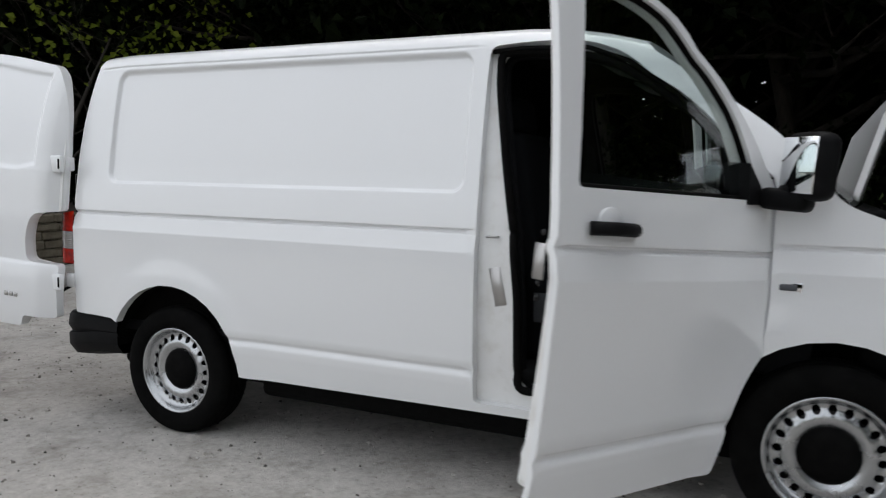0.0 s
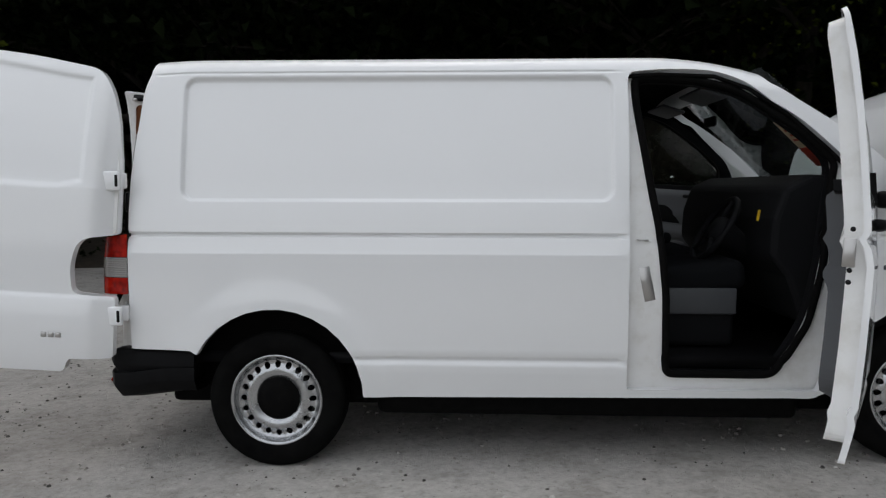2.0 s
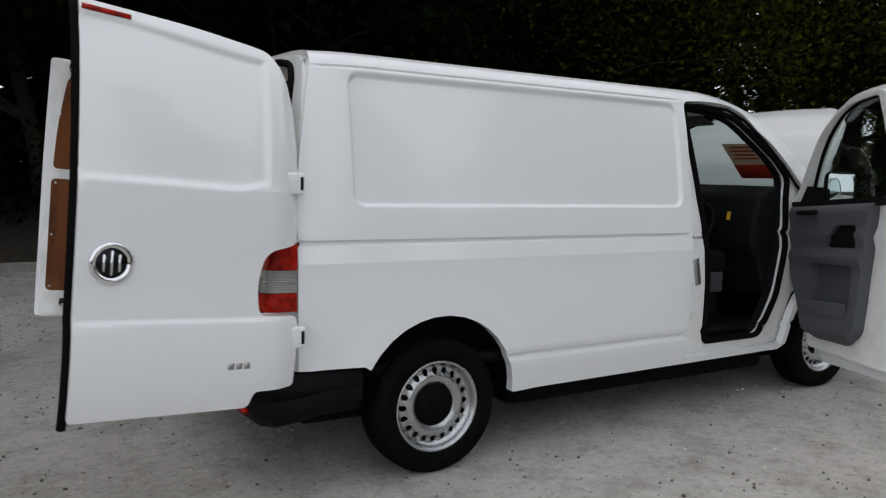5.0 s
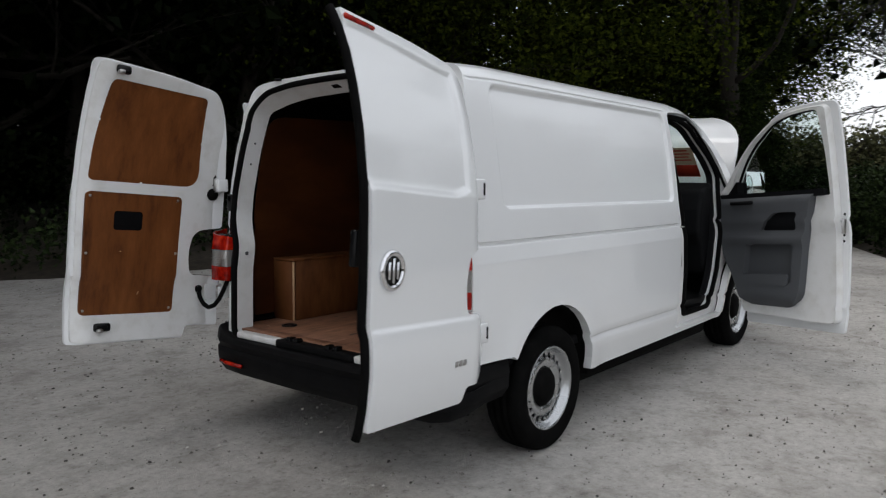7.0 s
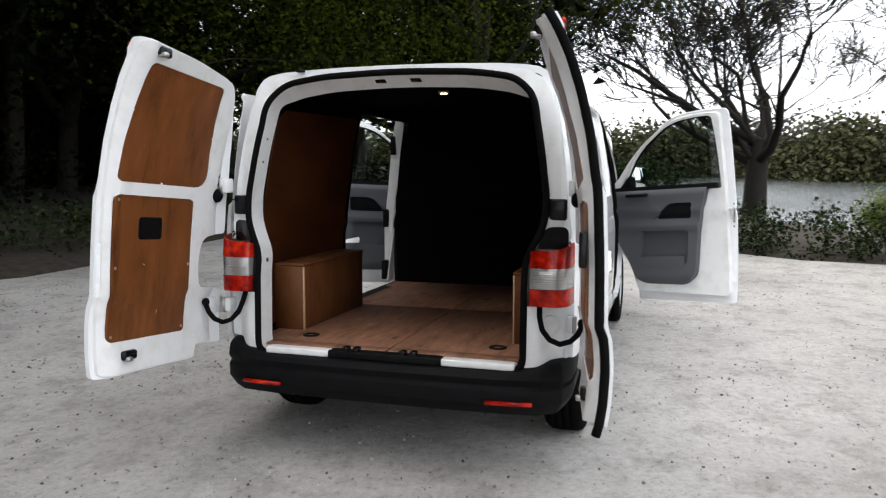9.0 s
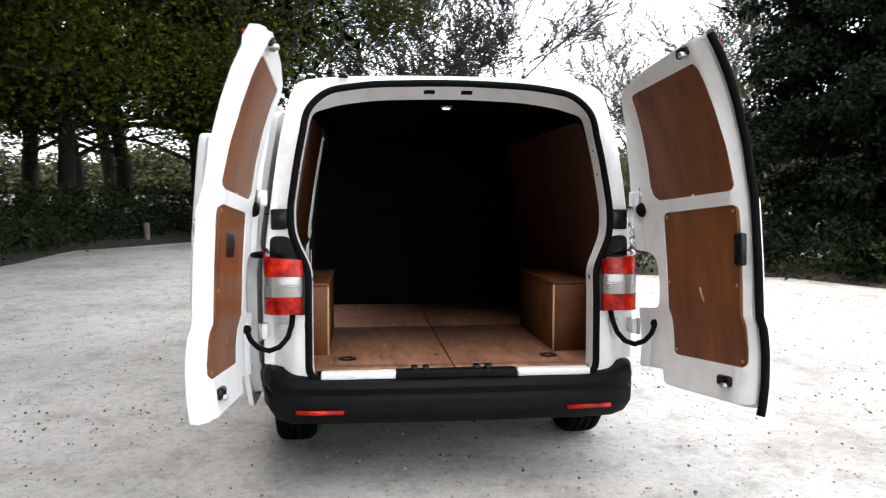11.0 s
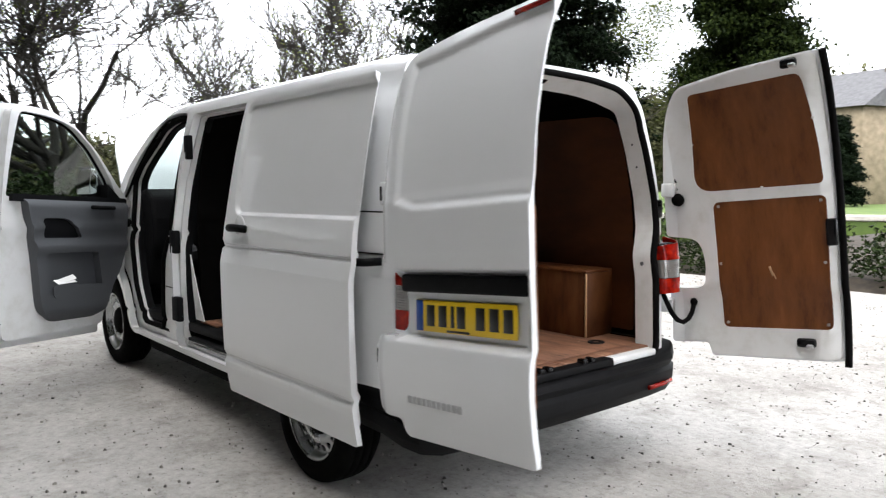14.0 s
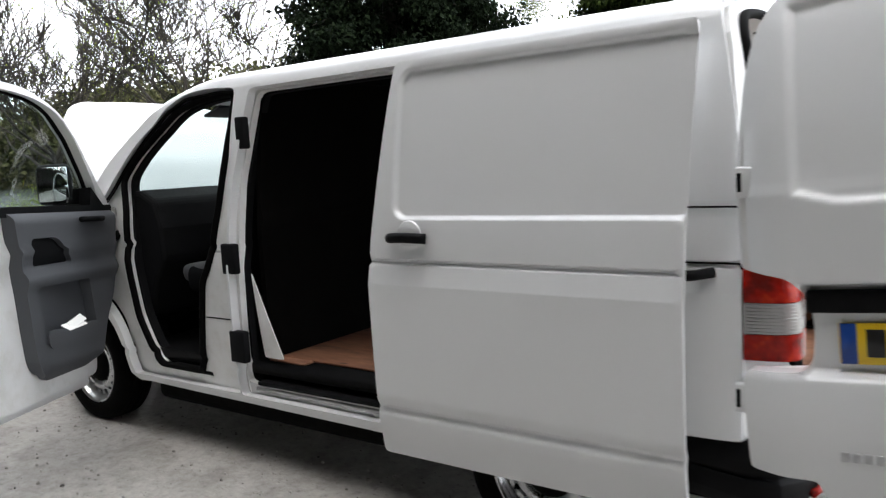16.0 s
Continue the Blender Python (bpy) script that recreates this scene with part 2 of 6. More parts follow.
def mesh_of(name, verts, faces, material, smooth=True):
    me = bpy.data.meshes.new(name)
    me.from_pydata([tuple(v) for v in verts], [], faces)
    me.materials.append(material)
    if smooth:
        me.polygons.foreach_set("use_smooth", [True] * len(me.polygons))
    me.update()
    return me


def thing(name, label, category, m=None, group="", kind=""):
    ob = new(name)
    if m is not None:
        ob.matrix_world = m
    return tagged(ob, label, category, group, kind)


def part(name, bm, material, parent, label="", smooth=True, m=None):
    """A bmesh (or a mesh) as one object under a thing or a part."""
    if isinstance(bm, bpy.types.Mesh):
        me = bm
    else:
        me = bpy.data.meshes.new(name)
        bm.to_mesh(me)
        bm.free()
        if smooth:
            me.polygons.foreach_set("use_smooth", [True] * len(me.polygons))
    if not me.materials:
        me.materials.append(material)
    ob = new(name, me)
    ob.parent = parent
    if m is not None:
        ob.matrix_basis = m
    if label:
        ob["label"] = label
    return ob


def box_bm(sx, sy, sz, bevel=0.0, seg=2, m=None):
    bm = bmesh.new()
    bmesh.ops.create_cube(bm, size=1.0)
    bmesh.ops.scale(bm, vec=(sx, sy, sz), verts=bm.verts)
    if bevel:
        bmesh.ops.bevel(bm, geom=bm.edges[:], offset=bevel, segments=seg, profile=0.5, affect="EDGES")
    if m is not None:
        bmesh.ops.transform(bm, matrix=m, verts=bm.verts)
    return bm


def lathe(profile, steps=48, axis="y"):
    """A turned shape: profile of (radius, along)."""
    bm = bmesh.new()
    rings = []
    for r, a in profile:
        ring = []
        for k in range(steps):
            t = 2 * math.pi * k / steps
            c, s = r * math.cos(t), r * math.sin(t)
            ring.append(bm.verts.new((c, a, s) if axis == "y" else (c, s, a)))
        rings.append(ring)
    for p, q in zip(rings, rings[1:]):
        for k in range(steps):
            j = (k + 1) % steps
            bm.faces.new((p[k], p[j], q[j], q[k]))
    bmesh.ops.recalc_face_normals(bm, faces=bm.faces)
    return bm


def tube_bm(points, radius, sides=8, closed=False, radii=None):
    """A tube along points."""
    pts = [Vector(p) for p in points]
    n = len(pts)
    bm = bmesh.new()
    rings, up = [], None
    for k, p in enumerate(pts):
        a = pts[k - 1] if (k or closed) else p
        b = pts[(k + 1) % n] if (k < n - 1 or closed) else p
        d = (b - a).normalized() if (b - a).length > 1e-9 else Vector((0, 0, 1))
        if up is None:
            up = d.orthogonal().normalized()
        up = (up - d * up.dot(d)).normalized()
        side = d.cross(up)
        r = radii[k] if radii else radius
        rings.append([bm.verts.new(p + r * (math.cos(t) * up + math.sin(t) * side)) for t in (2 * math.pi * j / sides for j in range(sides))])
    for k in range(n if closed else n - 1):
        p, q = rings[k], rings[(k + 1) % n]
        for j in range(sides):
            i = (j + 1) % sides
            bm.faces.new((p[j], p[i], q[i], q[j]))
    if not closed:
        bm.faces.new(rings[0][::-1])
        bm.faces.new(rings[-1])
    bmesh.ops.recalc_face_normals(bm, faces=bm.faces)
    return bm


def rounded(pts, r=0.03, seg=5):
    """A closed outline with rounded corners; a third number at a point is its own radius."""
    out, n = [], len(pts)
    for k in range(n):
        p = Vector(pts[k][:2])
        a, b = Vector(pts[k - 1][:2]) - p, Vector(pts[(k + 1) % n][:2]) - p
        rr = pts[k][2] if len(pts[k]) > 2 else r
        d = min(rr, a.length * 0.45, b.length * 0.45)
        if d < 1e-4:
            out.append(p)
            continue
        s, e = p + a.normalized() * d, p + b.normalized() * d
        for j in range(seg + 1):
            t = j / seg
            out.append((1 - t) ** 2 * s + 2 * t * (1 - t) * p + t * t * e)
    return [(v.x, v.y) for v in out]


def dense(loop, step):
    out, n = [], len(loop)
    for k in range(n):
        a, b = Vector(loop[k]), Vector(loop[(k + 1) % n])
        c = max(1, math.ceil((b - a).length / step))
        out += [tuple(a.lerp(b, j / c)) for j in range(c)]
    return out


def inside(px, py, loop):
    x, y = np.array(loop).T
    x2, y2 = np.roll(x, -1), np.roll(y, -1)
    hit = np.zeros(len(px), bool)
    for a, b, c, d in zip(x, y, x2, y2):
        if b == d:
            continue
        cross = ((b > py) != (d > py)) & (px < (c - a) * (py - b) / (d - b) + a)
        hit ^= cross
    return hit


def edge_gap(px, py, loop):
    g = np.full(len(px), 9.0)
    for k in range(len(loop)):
        a, b = np.array(loop[k - 1]), np.array(loop[k])
        d = b - a
        t = np.clip(((px - a[0]) * d[0] + (py - a[1]) * d[1]) / max(d @ d, 1e-12), 0, 1)
        g = np.minimum(g, np.hypot(px - a[0] - t * d[0], py - a[1] - t * d[1]))
    return g


def sheet(name, outline, holes, xs, ys, out, back, material, step=0.03):
    """A skin with thickness: a plane region with holes, meshed on the lines xs and ys, lifted by out (front) and back (rear)."""
    loops = [dense(outline, step)] + [dense(h, step) for h in holes]
    gx, gy = (g.ravel() for g in np.meshgrid(np.array(xs), np.array(ys)))
    keep = inside(gx, gy, loops[0])
    for h in loops[1:]:
        keep &= ~inside(gx, gy, h)
    gx, gy = gx[keep], gy[keep]
    far = np.ones(len(gx), bool)
    for lp in loops:
        far &= edge_gap(gx, gy, lp) > 0.004
    pts, edges = [], []
    for lp in loops:
        s = len(pts)
        pts += [Vector(p) for p in lp]
        edges += [(s + k, s + (k + 1) % len(lp)) for k in range(len(lp))]
    nb = len(pts)
    pts += [Vector((a, b)) for a, b in zip(gx[far], gy[far])]
    v2, e2, f2, ov, oe, of = delaunay_2d_cdt(pts, edges, [], 0, 1e-6)
    cen = np.array([np.mean([v2[i][:] for i in f], axis=0) for f in f2])
    ok = inside(cen[:, 0], cen[:, 1], loops[0])
    for h in loops[1:]:
        ok &= ~inside(cen[:, 0], cen[:, 1], h)
    tris = [f for f, k in zip(f2, ok) if k]
    front = [Vector(out(*v)) for v in v2]
    if tris:
        f = tris[len(tris) // 2]
        nrm = (front[f[1]] - front[f[0]]).cross(front[f[2]] - front[f[0]])
        rear = [Vector(back(*v)) for v in v2]
        if nrm.dot(front[f[0]] - rear[f[0]]) < 0:
            tris = [t[::-1] for t in tris]
    n = len(v2)
    verts = front + rear
    faces = [tuple(t) for t in tris] + [tuple(i + n for i in t[::-1]) for t in tris]
    count = {}
    for t in tris:
        for a, b in zip(t, (*t[1:], t[0])):
            count[(a, b)] = 1
    for a, b in [e for e in count if (e[1], e[0]) not in count]:
        k = len(verts)
        verts += [front[a], front[b], rear[b], rear[a]]
        faces.append((k + 1, k, k + 3, k + 2))
    return mesh_of(name, verts, faces, material)


def smooth(a, b, x):
    t = min(max((x - a) / (b - a), 0.0), 1.0)
    return t * t * (3 - 2 * t)


def lines(a, b, step, *fine):
    """Grid lines from a to b, with finer stretches (from, to, step)."""
    v = set(np.round(np.arange(a, b + 1e-6, step), 4))
    for lo, hi, st in fine:
        v = {x for x in v if not lo - 1e-6 <= x <= hi + 1e-6} | set(np.round(np.arange(lo, hi + 1e-6, st), 4))
    return sorted(v)

# ---- the van: x ahead from the rear axle, y to its left, z up; it stands slightly nose down ----
PITCH = 1.175
van = thing("panel_van", "white panel van with all doors and bonnet open on gravel", "van", pose(0, 0, 0, 0, PITCH, 0))
REAR_AXLE, FRONT_AXLE = (0.0, 0.33), (2.993, 0.392)
PROF_Z = [0.30, 0.36, 0.48, 0.515, 0.535, 0.545, 0.553, 0.75, 0.95, 1.036, 1.044, 1.112, 1.118, 1.128, 1.134, 1.22, 1.30, 1.45, 1.60, 1.75, 1.86]
PROF_Y = [0.896, 0.905, 0.925, 0.928, 0.917, 0.917, 0.931, 0.937, 0.938, 0.938, 0.936, 0.921, 0.907, 0.907, 0.922, 0.914, 0.902, 0.882, 0.858, 0.829, 0.802]
ROOF_S = [1.86, 1.885, 1.91, 1.94, 1.98, 2.05, 2.20, 2.45, 2.70]
ROOF_Y = [0.802, 0.795, 0.780, 0.757, 0.722, 0.655, 0.505, 0.255, 0.0]
ROOF_Z = [1.86, 1.888, 1.917, 1.943, 1.961, 1.973, 1.984, 1.992, 1.994]
S_TOP = 2.70
PRESS = (-0.440, 1.583, 1.292, 1.862)


def roof_drop(x):
    d = 0.0
    if x > 1.75:
        d += min(0.05 * ((x - 1.75) / 0.42) ** 2, 0.09)
    if x < -0.35:
        d += 0.014 * ((-0.35 - x) / 0.3) ** 2
    return d


def body(x, s, press=True, arch=True, press_box=PRESS):
    """Half width and height of the van's skin at x and at s along its section."""
    if s <= 1.86:
        y, z = float(np.interp(s, PROF_Z, PROF_Y)), s
    else:
        y, z = float(np.interp(s, ROOF_S, ROOF_Y)), float(np.interp(s, ROOF_S, ROOF_Z))
    z -= roof_drop(x) * smooth(1.45, 1.93, s)
    wide = smooth(2.2, 1.95, s)
    if x > 2.15:
        y -= 0.035 * ((x - 2.15) / 0.85) ** 2 * wide
    if x > 3.2:
        y -= 0.32 * ((x - 3.2) / 0.6) ** 2.2 * wide
    if x < -0.25:
        y -= 0.012 * ((-0.25 - x) / 0.45) ** 2 * wide
    if x < -0.64:
        y -= 0.03 * ((-0.64 - x) / 0.1) ** 2 * wide
    if press:
        a, b, c, d = press_box
        dx, dz, r = min(x - a, b - x), min(s - c + 0.008, d - s), 0.055
        near = r - math.hypot(r - dx, r - dz) if dx < r and dz < r else min(dx, dz)
        y -= 0.021 * smooth(-0.006, 0.009, near)
        y -= 0.007 * smooth(0.007, 0.001, abs(s - 1.886)) * smooth(1.62, 1.58, x)
    if arch:
        for ax, az in (REAR_AXLE, FRONT_AXLE):
            r = math.hypot(x - ax, s - az)
            if r < 0.62 and s < 1.05:
                y += 0.014 * smooth(0.60, 0.46, r)
    return y, z


def skin(side, inset=0.0, **kw):
    def lift(x, s):
        y, z = body(x, s, **kw)
        k = smooth(1.8, 2.1, s)
        return (x, side * max(y - inset * (1 - k), 0.0), z - inset * k)
    return lift


def arc(cx, cz, r, a0, a1, n=14):
    return [(cx + r * math.cos(radians(a0 + (a1 - a0) * k / n)), cz + r * math.sin(radians(a0 + (a1 - a0) * k / n)), 0) for k in range(n + 1)]


DOOR = [(1.655, 0.405, 0.02), (1.655, 1.884, 0.04), (1.80, 1.894, 0.05), (2.08, 1.912, 0.10), (2.24, 1.885, 0.10), (2.42, 1.75, 0.1), (2.58, 1.545, 0.1), (2.70, 1.42, 0.05), (2.775, 1.36, 0.03),
        (2.775, 0.93, 0.04), (2.765, 0.80, 0.03), (2.70, 0.755, 0.05), (2.625, 0.675, 0.08), (2.57, 0.565, 0.08), (2.535, 0.405, 0.02)]
OPENING = [(1.84, 0.475, 0.06), (1.833, 0.85, 0.1), (1.80, 1.15, 0.1), (1.765, 1.33, 0.15), (1.70, 1.72, 0.1), (1.69, 1.868, 0.07), (1.96, 1.870, 0.1), (2.15, 1.860, 0.1), (2.31, 1.790, 0.1), (2.475, 1.622, 0.1), (2.605, 1.465, 0.05),
           (2.575, 1.32, 0.08), (2.54, 0.97, 0.1), (2.485, 0.72, 0.12), (2.40, 0.57, 0.1), (2.33, 0.475, 0.05)]
# the post beside the sliding door carries a wider foot
FOOT_OPENING = [(1.965, 0.475, 0.03), (1.925, 0.75, 0.05), (1.895, 0.95, 0.03), (1.835, 1.03, 0.03), (1.805, 1.15, 0.1)] + OPENING[3:]
SLIDE = [(0.50, 0.40, 0.02), (0.50, 1.872, 0.03), (1.55, 1.872, 0.03), (1.590, 1.60, 0.1), (1.634, 1.38, 0.1), (1.643, 1.0, 0.1), (1.646, 0.40, 0.02)]
SLIDE_OPENING = [(0.56, 0.455, 0.05), (0.56, 1.862, 0.04), (1.543, 1.862, 0.05), (1.582, 1.60, 0.1), (1.627, 1.38, 0.1), (1.637, 1.0, 0.1), (1.640, 0.455, 0.04)]
REAR_EDGE = [(-0.695, 0.575, 0), (-0.700, 0.90, 0), (-0.700, 1.20, 0), (-0.694, 1.38, 0.05), (-0.670, 1.58, 0.05), (-0.634, 1.80, 0.05), (-0.612, 1.90, 0.03), (-0.603, 1.98, 0.05), (-0.600, 2.2, 0), (-0.60, S_TOP, 0)]


def flank(side):
    r = 0.415
    front = [(2.29, S_TOP, 0), (2.27, 2.2, 0.05), (2.265, 2.02, 0.05), (2.30, 1.93, 0.05), (2.40, 1.872, 0.1), (2.52, 1.77, 0.1), (2.70, 1.60, 0.1), (2.84, 1.455, 0.1), (2.99, 1.275, 0.06), (3.2, 1.20, 0.1), (3.5, 1.08, 0.1), (3.66, 0.92, 0.1), (3.70, 0.70, 0.1), (3.70, 0.42, 0.05), (3.42, 0.37, 0.03)]
    wheel_f = arc(FRONT_AXLE[0], FRONT_AXLE[1], r, 2, 178)
    wheel_r = arc(REAR_AXLE[0], REAR_AXLE[1] + 0.025, 0.42, -2, 152)
    outline = REAR_EDGE + front + wheel_f + [(2.50, 0.372, 0.02)] + [(0.42, 0.352, 0.01)] + wheel_r[1:] + [(-0.40, 0.572, 0.01)]
    holes = [rounded(DOOR)]
    if side > 0:
        holes.append(rounded(SLIDE))
    xs = lines(-0.74, 3.75, 0.06, (-0.46, -0.37, 0.006), (1.51, 1.6, 0.006), (-0.30, 0.46, 0.03))
    ys = lines(0.34, S_TOP, 0.05, (0.47, 0.56, 0.008), (1.028, 1.052, 0.004), (1.105, 1.143, 0.003), (1.268, 1.35, 0.004), (1.79, 1.872, 0.01), (1.875, 1.897, 0.003), (1.90, 2.0, 0.01))
    press = side < 0
    return sheet("body_side", rounded(outline, 0.0), holes, xs, ys, skin(side, press=press), skin(side, 0.047, press=press), PAINT)


for side in (-1, 1):
    part("body_side", flank(side), PAINT, van, "glossy white painted steel side and roof half")
    # recessed door frame behind the front door
    opening = FOOT_OPENING if side > 0 else OPENING
    holes = [rounded(opening)]
    outline = [(1.635, 0.36, 0.01), (1.60, 1.92, 0.05), (2.10, 1.935, 0.1), (2.28, 1.900, 0.1), (2.46, 1.75, 0.1), (2.62, 1.54, 0.1), (2.80, 1.40, 0.05), (2.80, 0.82, 0.1), (2.72, 0.78, 0.1), (2.63, 0.69, 0.1), (2.56, 0.36, 0.02)]
    jamb = sheet("door_frame", rounded(outline), holes, lines(1.6, 2.8, 0.06), lines(0.36, 1.94, 0.06),
                 skin(side, 0.045, press=False, arch=False), skin(side, 0.080, press=False, arch=False), INNER_PAINT)
    part("door_frame", jamb, INNER_PAINT, van)
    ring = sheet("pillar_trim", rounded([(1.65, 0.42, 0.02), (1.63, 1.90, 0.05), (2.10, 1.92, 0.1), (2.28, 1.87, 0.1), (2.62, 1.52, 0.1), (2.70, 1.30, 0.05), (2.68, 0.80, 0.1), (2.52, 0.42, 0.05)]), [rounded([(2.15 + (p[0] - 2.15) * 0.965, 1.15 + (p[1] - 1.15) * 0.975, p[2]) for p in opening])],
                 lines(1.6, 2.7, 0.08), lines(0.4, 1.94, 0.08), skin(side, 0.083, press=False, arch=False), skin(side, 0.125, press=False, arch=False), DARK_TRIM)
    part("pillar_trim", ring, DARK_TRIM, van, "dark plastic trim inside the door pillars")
    lift = skin(side, 0.052, press=False, arch=False)
    loop = [lift(*p) for p in dense(rounded([(p[0], p[1], 0.04) for p in opening]), 0.03)]
    part("door_seal", tube_bm([(x, y + side * 0.012, z) for x, y, z in loop], 0.018, 8, True), RUBBER, van, "black rubber door seal")
    top = [lift(*p) for p in ((1.66, 1.872), (1.80, 1.882), (2.06, 1.900), (2.22, 1.872), (2.40, 1.738), (2.56, 1.540), (2.68, 1.412), (2.755, 1.355))]
    # Black tube stands in for the shade in the roof rail gap.
    part("roof_rail_gap", tube_bm([(x, y + side * 0.03, z) for x, y, z in top], 0.010, 6), RUBBER, van, "black strip drawn for the dark gap under the roof rail")
    part("sill_step", box_bm(0.36, 0.10, 0.03, 0.008, m=Matrix.Translation((2.08, side * 0.83, 0.468))), BLACK_PLASTIC, van, "black plastic step on the door sill")

jamb = sheet("slide_frame", rounded([(0.44, 0.36, 0.01), (0.44, 1.90, 0.02), (1.66, 1.90, 0.02), (1.66, 0.36, 0.01)]), [rounded(SLIDE_OPENING)], lines(0.44, 1.66, 0.06), lines(0.36, 1.9, 0.06),
             skin(1, 0.05, press=False, arch=False), skin(1, 0.085, press=False, arch=False), INNER_PAINT)
part("slide_frame", jamb, INNER_PAINT, van)
ring = sheet("slide_trim", rounded([(0.46, 0.42, 0.01), (0.46, 1.885, 0.02), (1.65, 1.885, 0.02), (1.65, 0.42, 0.01)]), [rounded([(1.07 + (p[0] - 1.07) * 0.975, 1.15 + (p[1] - 1.15) * 0.985, p[2]) for p in SLIDE_OPENING])], lines(0.46, 1.66, 0.08), lines(0.42, 1.9, 0.08),
             skin(1, 0.088, press=False, arch=False), skin(1, 0.125, press=False, arch=False), DARK_TRIM)
part("slide_trim", ring, DARK_TRIM, van, "dark trim inside the side opening")

# inner shell: floor pan, roof lining, bulkhead, side linings
FLOOR_Z = 0.558


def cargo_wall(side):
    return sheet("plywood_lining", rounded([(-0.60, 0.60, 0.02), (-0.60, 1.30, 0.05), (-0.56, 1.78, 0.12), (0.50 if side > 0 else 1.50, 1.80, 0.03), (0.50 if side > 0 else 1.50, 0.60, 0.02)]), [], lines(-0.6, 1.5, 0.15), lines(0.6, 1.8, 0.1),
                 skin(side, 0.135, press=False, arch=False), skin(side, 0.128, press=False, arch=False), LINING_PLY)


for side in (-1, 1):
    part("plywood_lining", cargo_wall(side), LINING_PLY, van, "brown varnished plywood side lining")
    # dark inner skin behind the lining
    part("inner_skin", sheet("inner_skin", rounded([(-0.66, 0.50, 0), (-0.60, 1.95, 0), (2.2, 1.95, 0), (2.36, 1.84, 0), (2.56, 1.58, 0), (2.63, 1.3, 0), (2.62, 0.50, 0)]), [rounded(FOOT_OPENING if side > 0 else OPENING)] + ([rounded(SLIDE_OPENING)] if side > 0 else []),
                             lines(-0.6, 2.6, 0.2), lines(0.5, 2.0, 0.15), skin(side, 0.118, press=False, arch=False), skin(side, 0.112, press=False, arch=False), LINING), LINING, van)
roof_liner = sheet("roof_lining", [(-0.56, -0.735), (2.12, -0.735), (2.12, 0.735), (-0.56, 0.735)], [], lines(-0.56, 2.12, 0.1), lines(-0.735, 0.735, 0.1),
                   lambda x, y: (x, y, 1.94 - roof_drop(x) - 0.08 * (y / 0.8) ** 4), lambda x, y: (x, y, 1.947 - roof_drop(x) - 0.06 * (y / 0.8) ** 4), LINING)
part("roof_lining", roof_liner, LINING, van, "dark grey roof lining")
part("floor_pan", box_bm(3.35, 1.70, 0.05, m=Matrix.Translation((0.94, 0, 0.525))), BLACK_PLASTIC, van)
part("underbody", box_bm(3.9, 1.36, 0.26, 0.03, m=Matrix.Translation((1.35, 0, 0.38))), RUBBER, van, "dark underbody")
# Box added low between the axles to deepen the shade on the ground.
part("underfloor_shade_box", box_bm(2.02, 1.64, 0.24, 0.04, 3, m=Matrix.Translation((1.48, 0, 0.36))), RUBBER, van, "dark box added between the axles to deepen the shade below")
for y0, y1 in ((-0.78, -0.004), (0.004, 0.78)):
    for x0, x1 in ((-0.70, 0.45), (0.456, 1.56)):
        if y1 > 0.5 and x1 > 1:
            y1 = 0.73
        part("floor_board", box_bm(x1 - x0, y1 - y0, 0.012, 0.002, 1, Matrix.Translation(((x0 + x1) / 2, (y0 + y1) / 2, FLOOR_Z))), FLOOR_PLY, van, "scuffed brown plywood floor board")
part("floor_board", box_bm(0.24, 0.066, 0.012, 0.002, 1, Matrix.Translation((1.44, 0.766, FLOOR_Z))), FLOOR_PLY, van, "scuffed brown plywood floor board")
for y in (-0.335, 0.335):
    part("floor_board", box_bm(0.085, 0.66, 0.012, 0.002, 1, Matrix.Translation((-0.745, y, FLOOR_Z))), FLOOR_PLY, van, "scuffed brown plywood floor board")
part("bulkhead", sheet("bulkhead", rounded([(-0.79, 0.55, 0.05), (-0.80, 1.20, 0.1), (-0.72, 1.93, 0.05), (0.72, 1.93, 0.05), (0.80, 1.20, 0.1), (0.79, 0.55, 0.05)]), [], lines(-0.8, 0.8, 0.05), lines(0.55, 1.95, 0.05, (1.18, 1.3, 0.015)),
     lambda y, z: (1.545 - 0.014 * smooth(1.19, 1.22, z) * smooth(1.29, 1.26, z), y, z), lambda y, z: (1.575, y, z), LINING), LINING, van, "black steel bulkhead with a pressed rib")

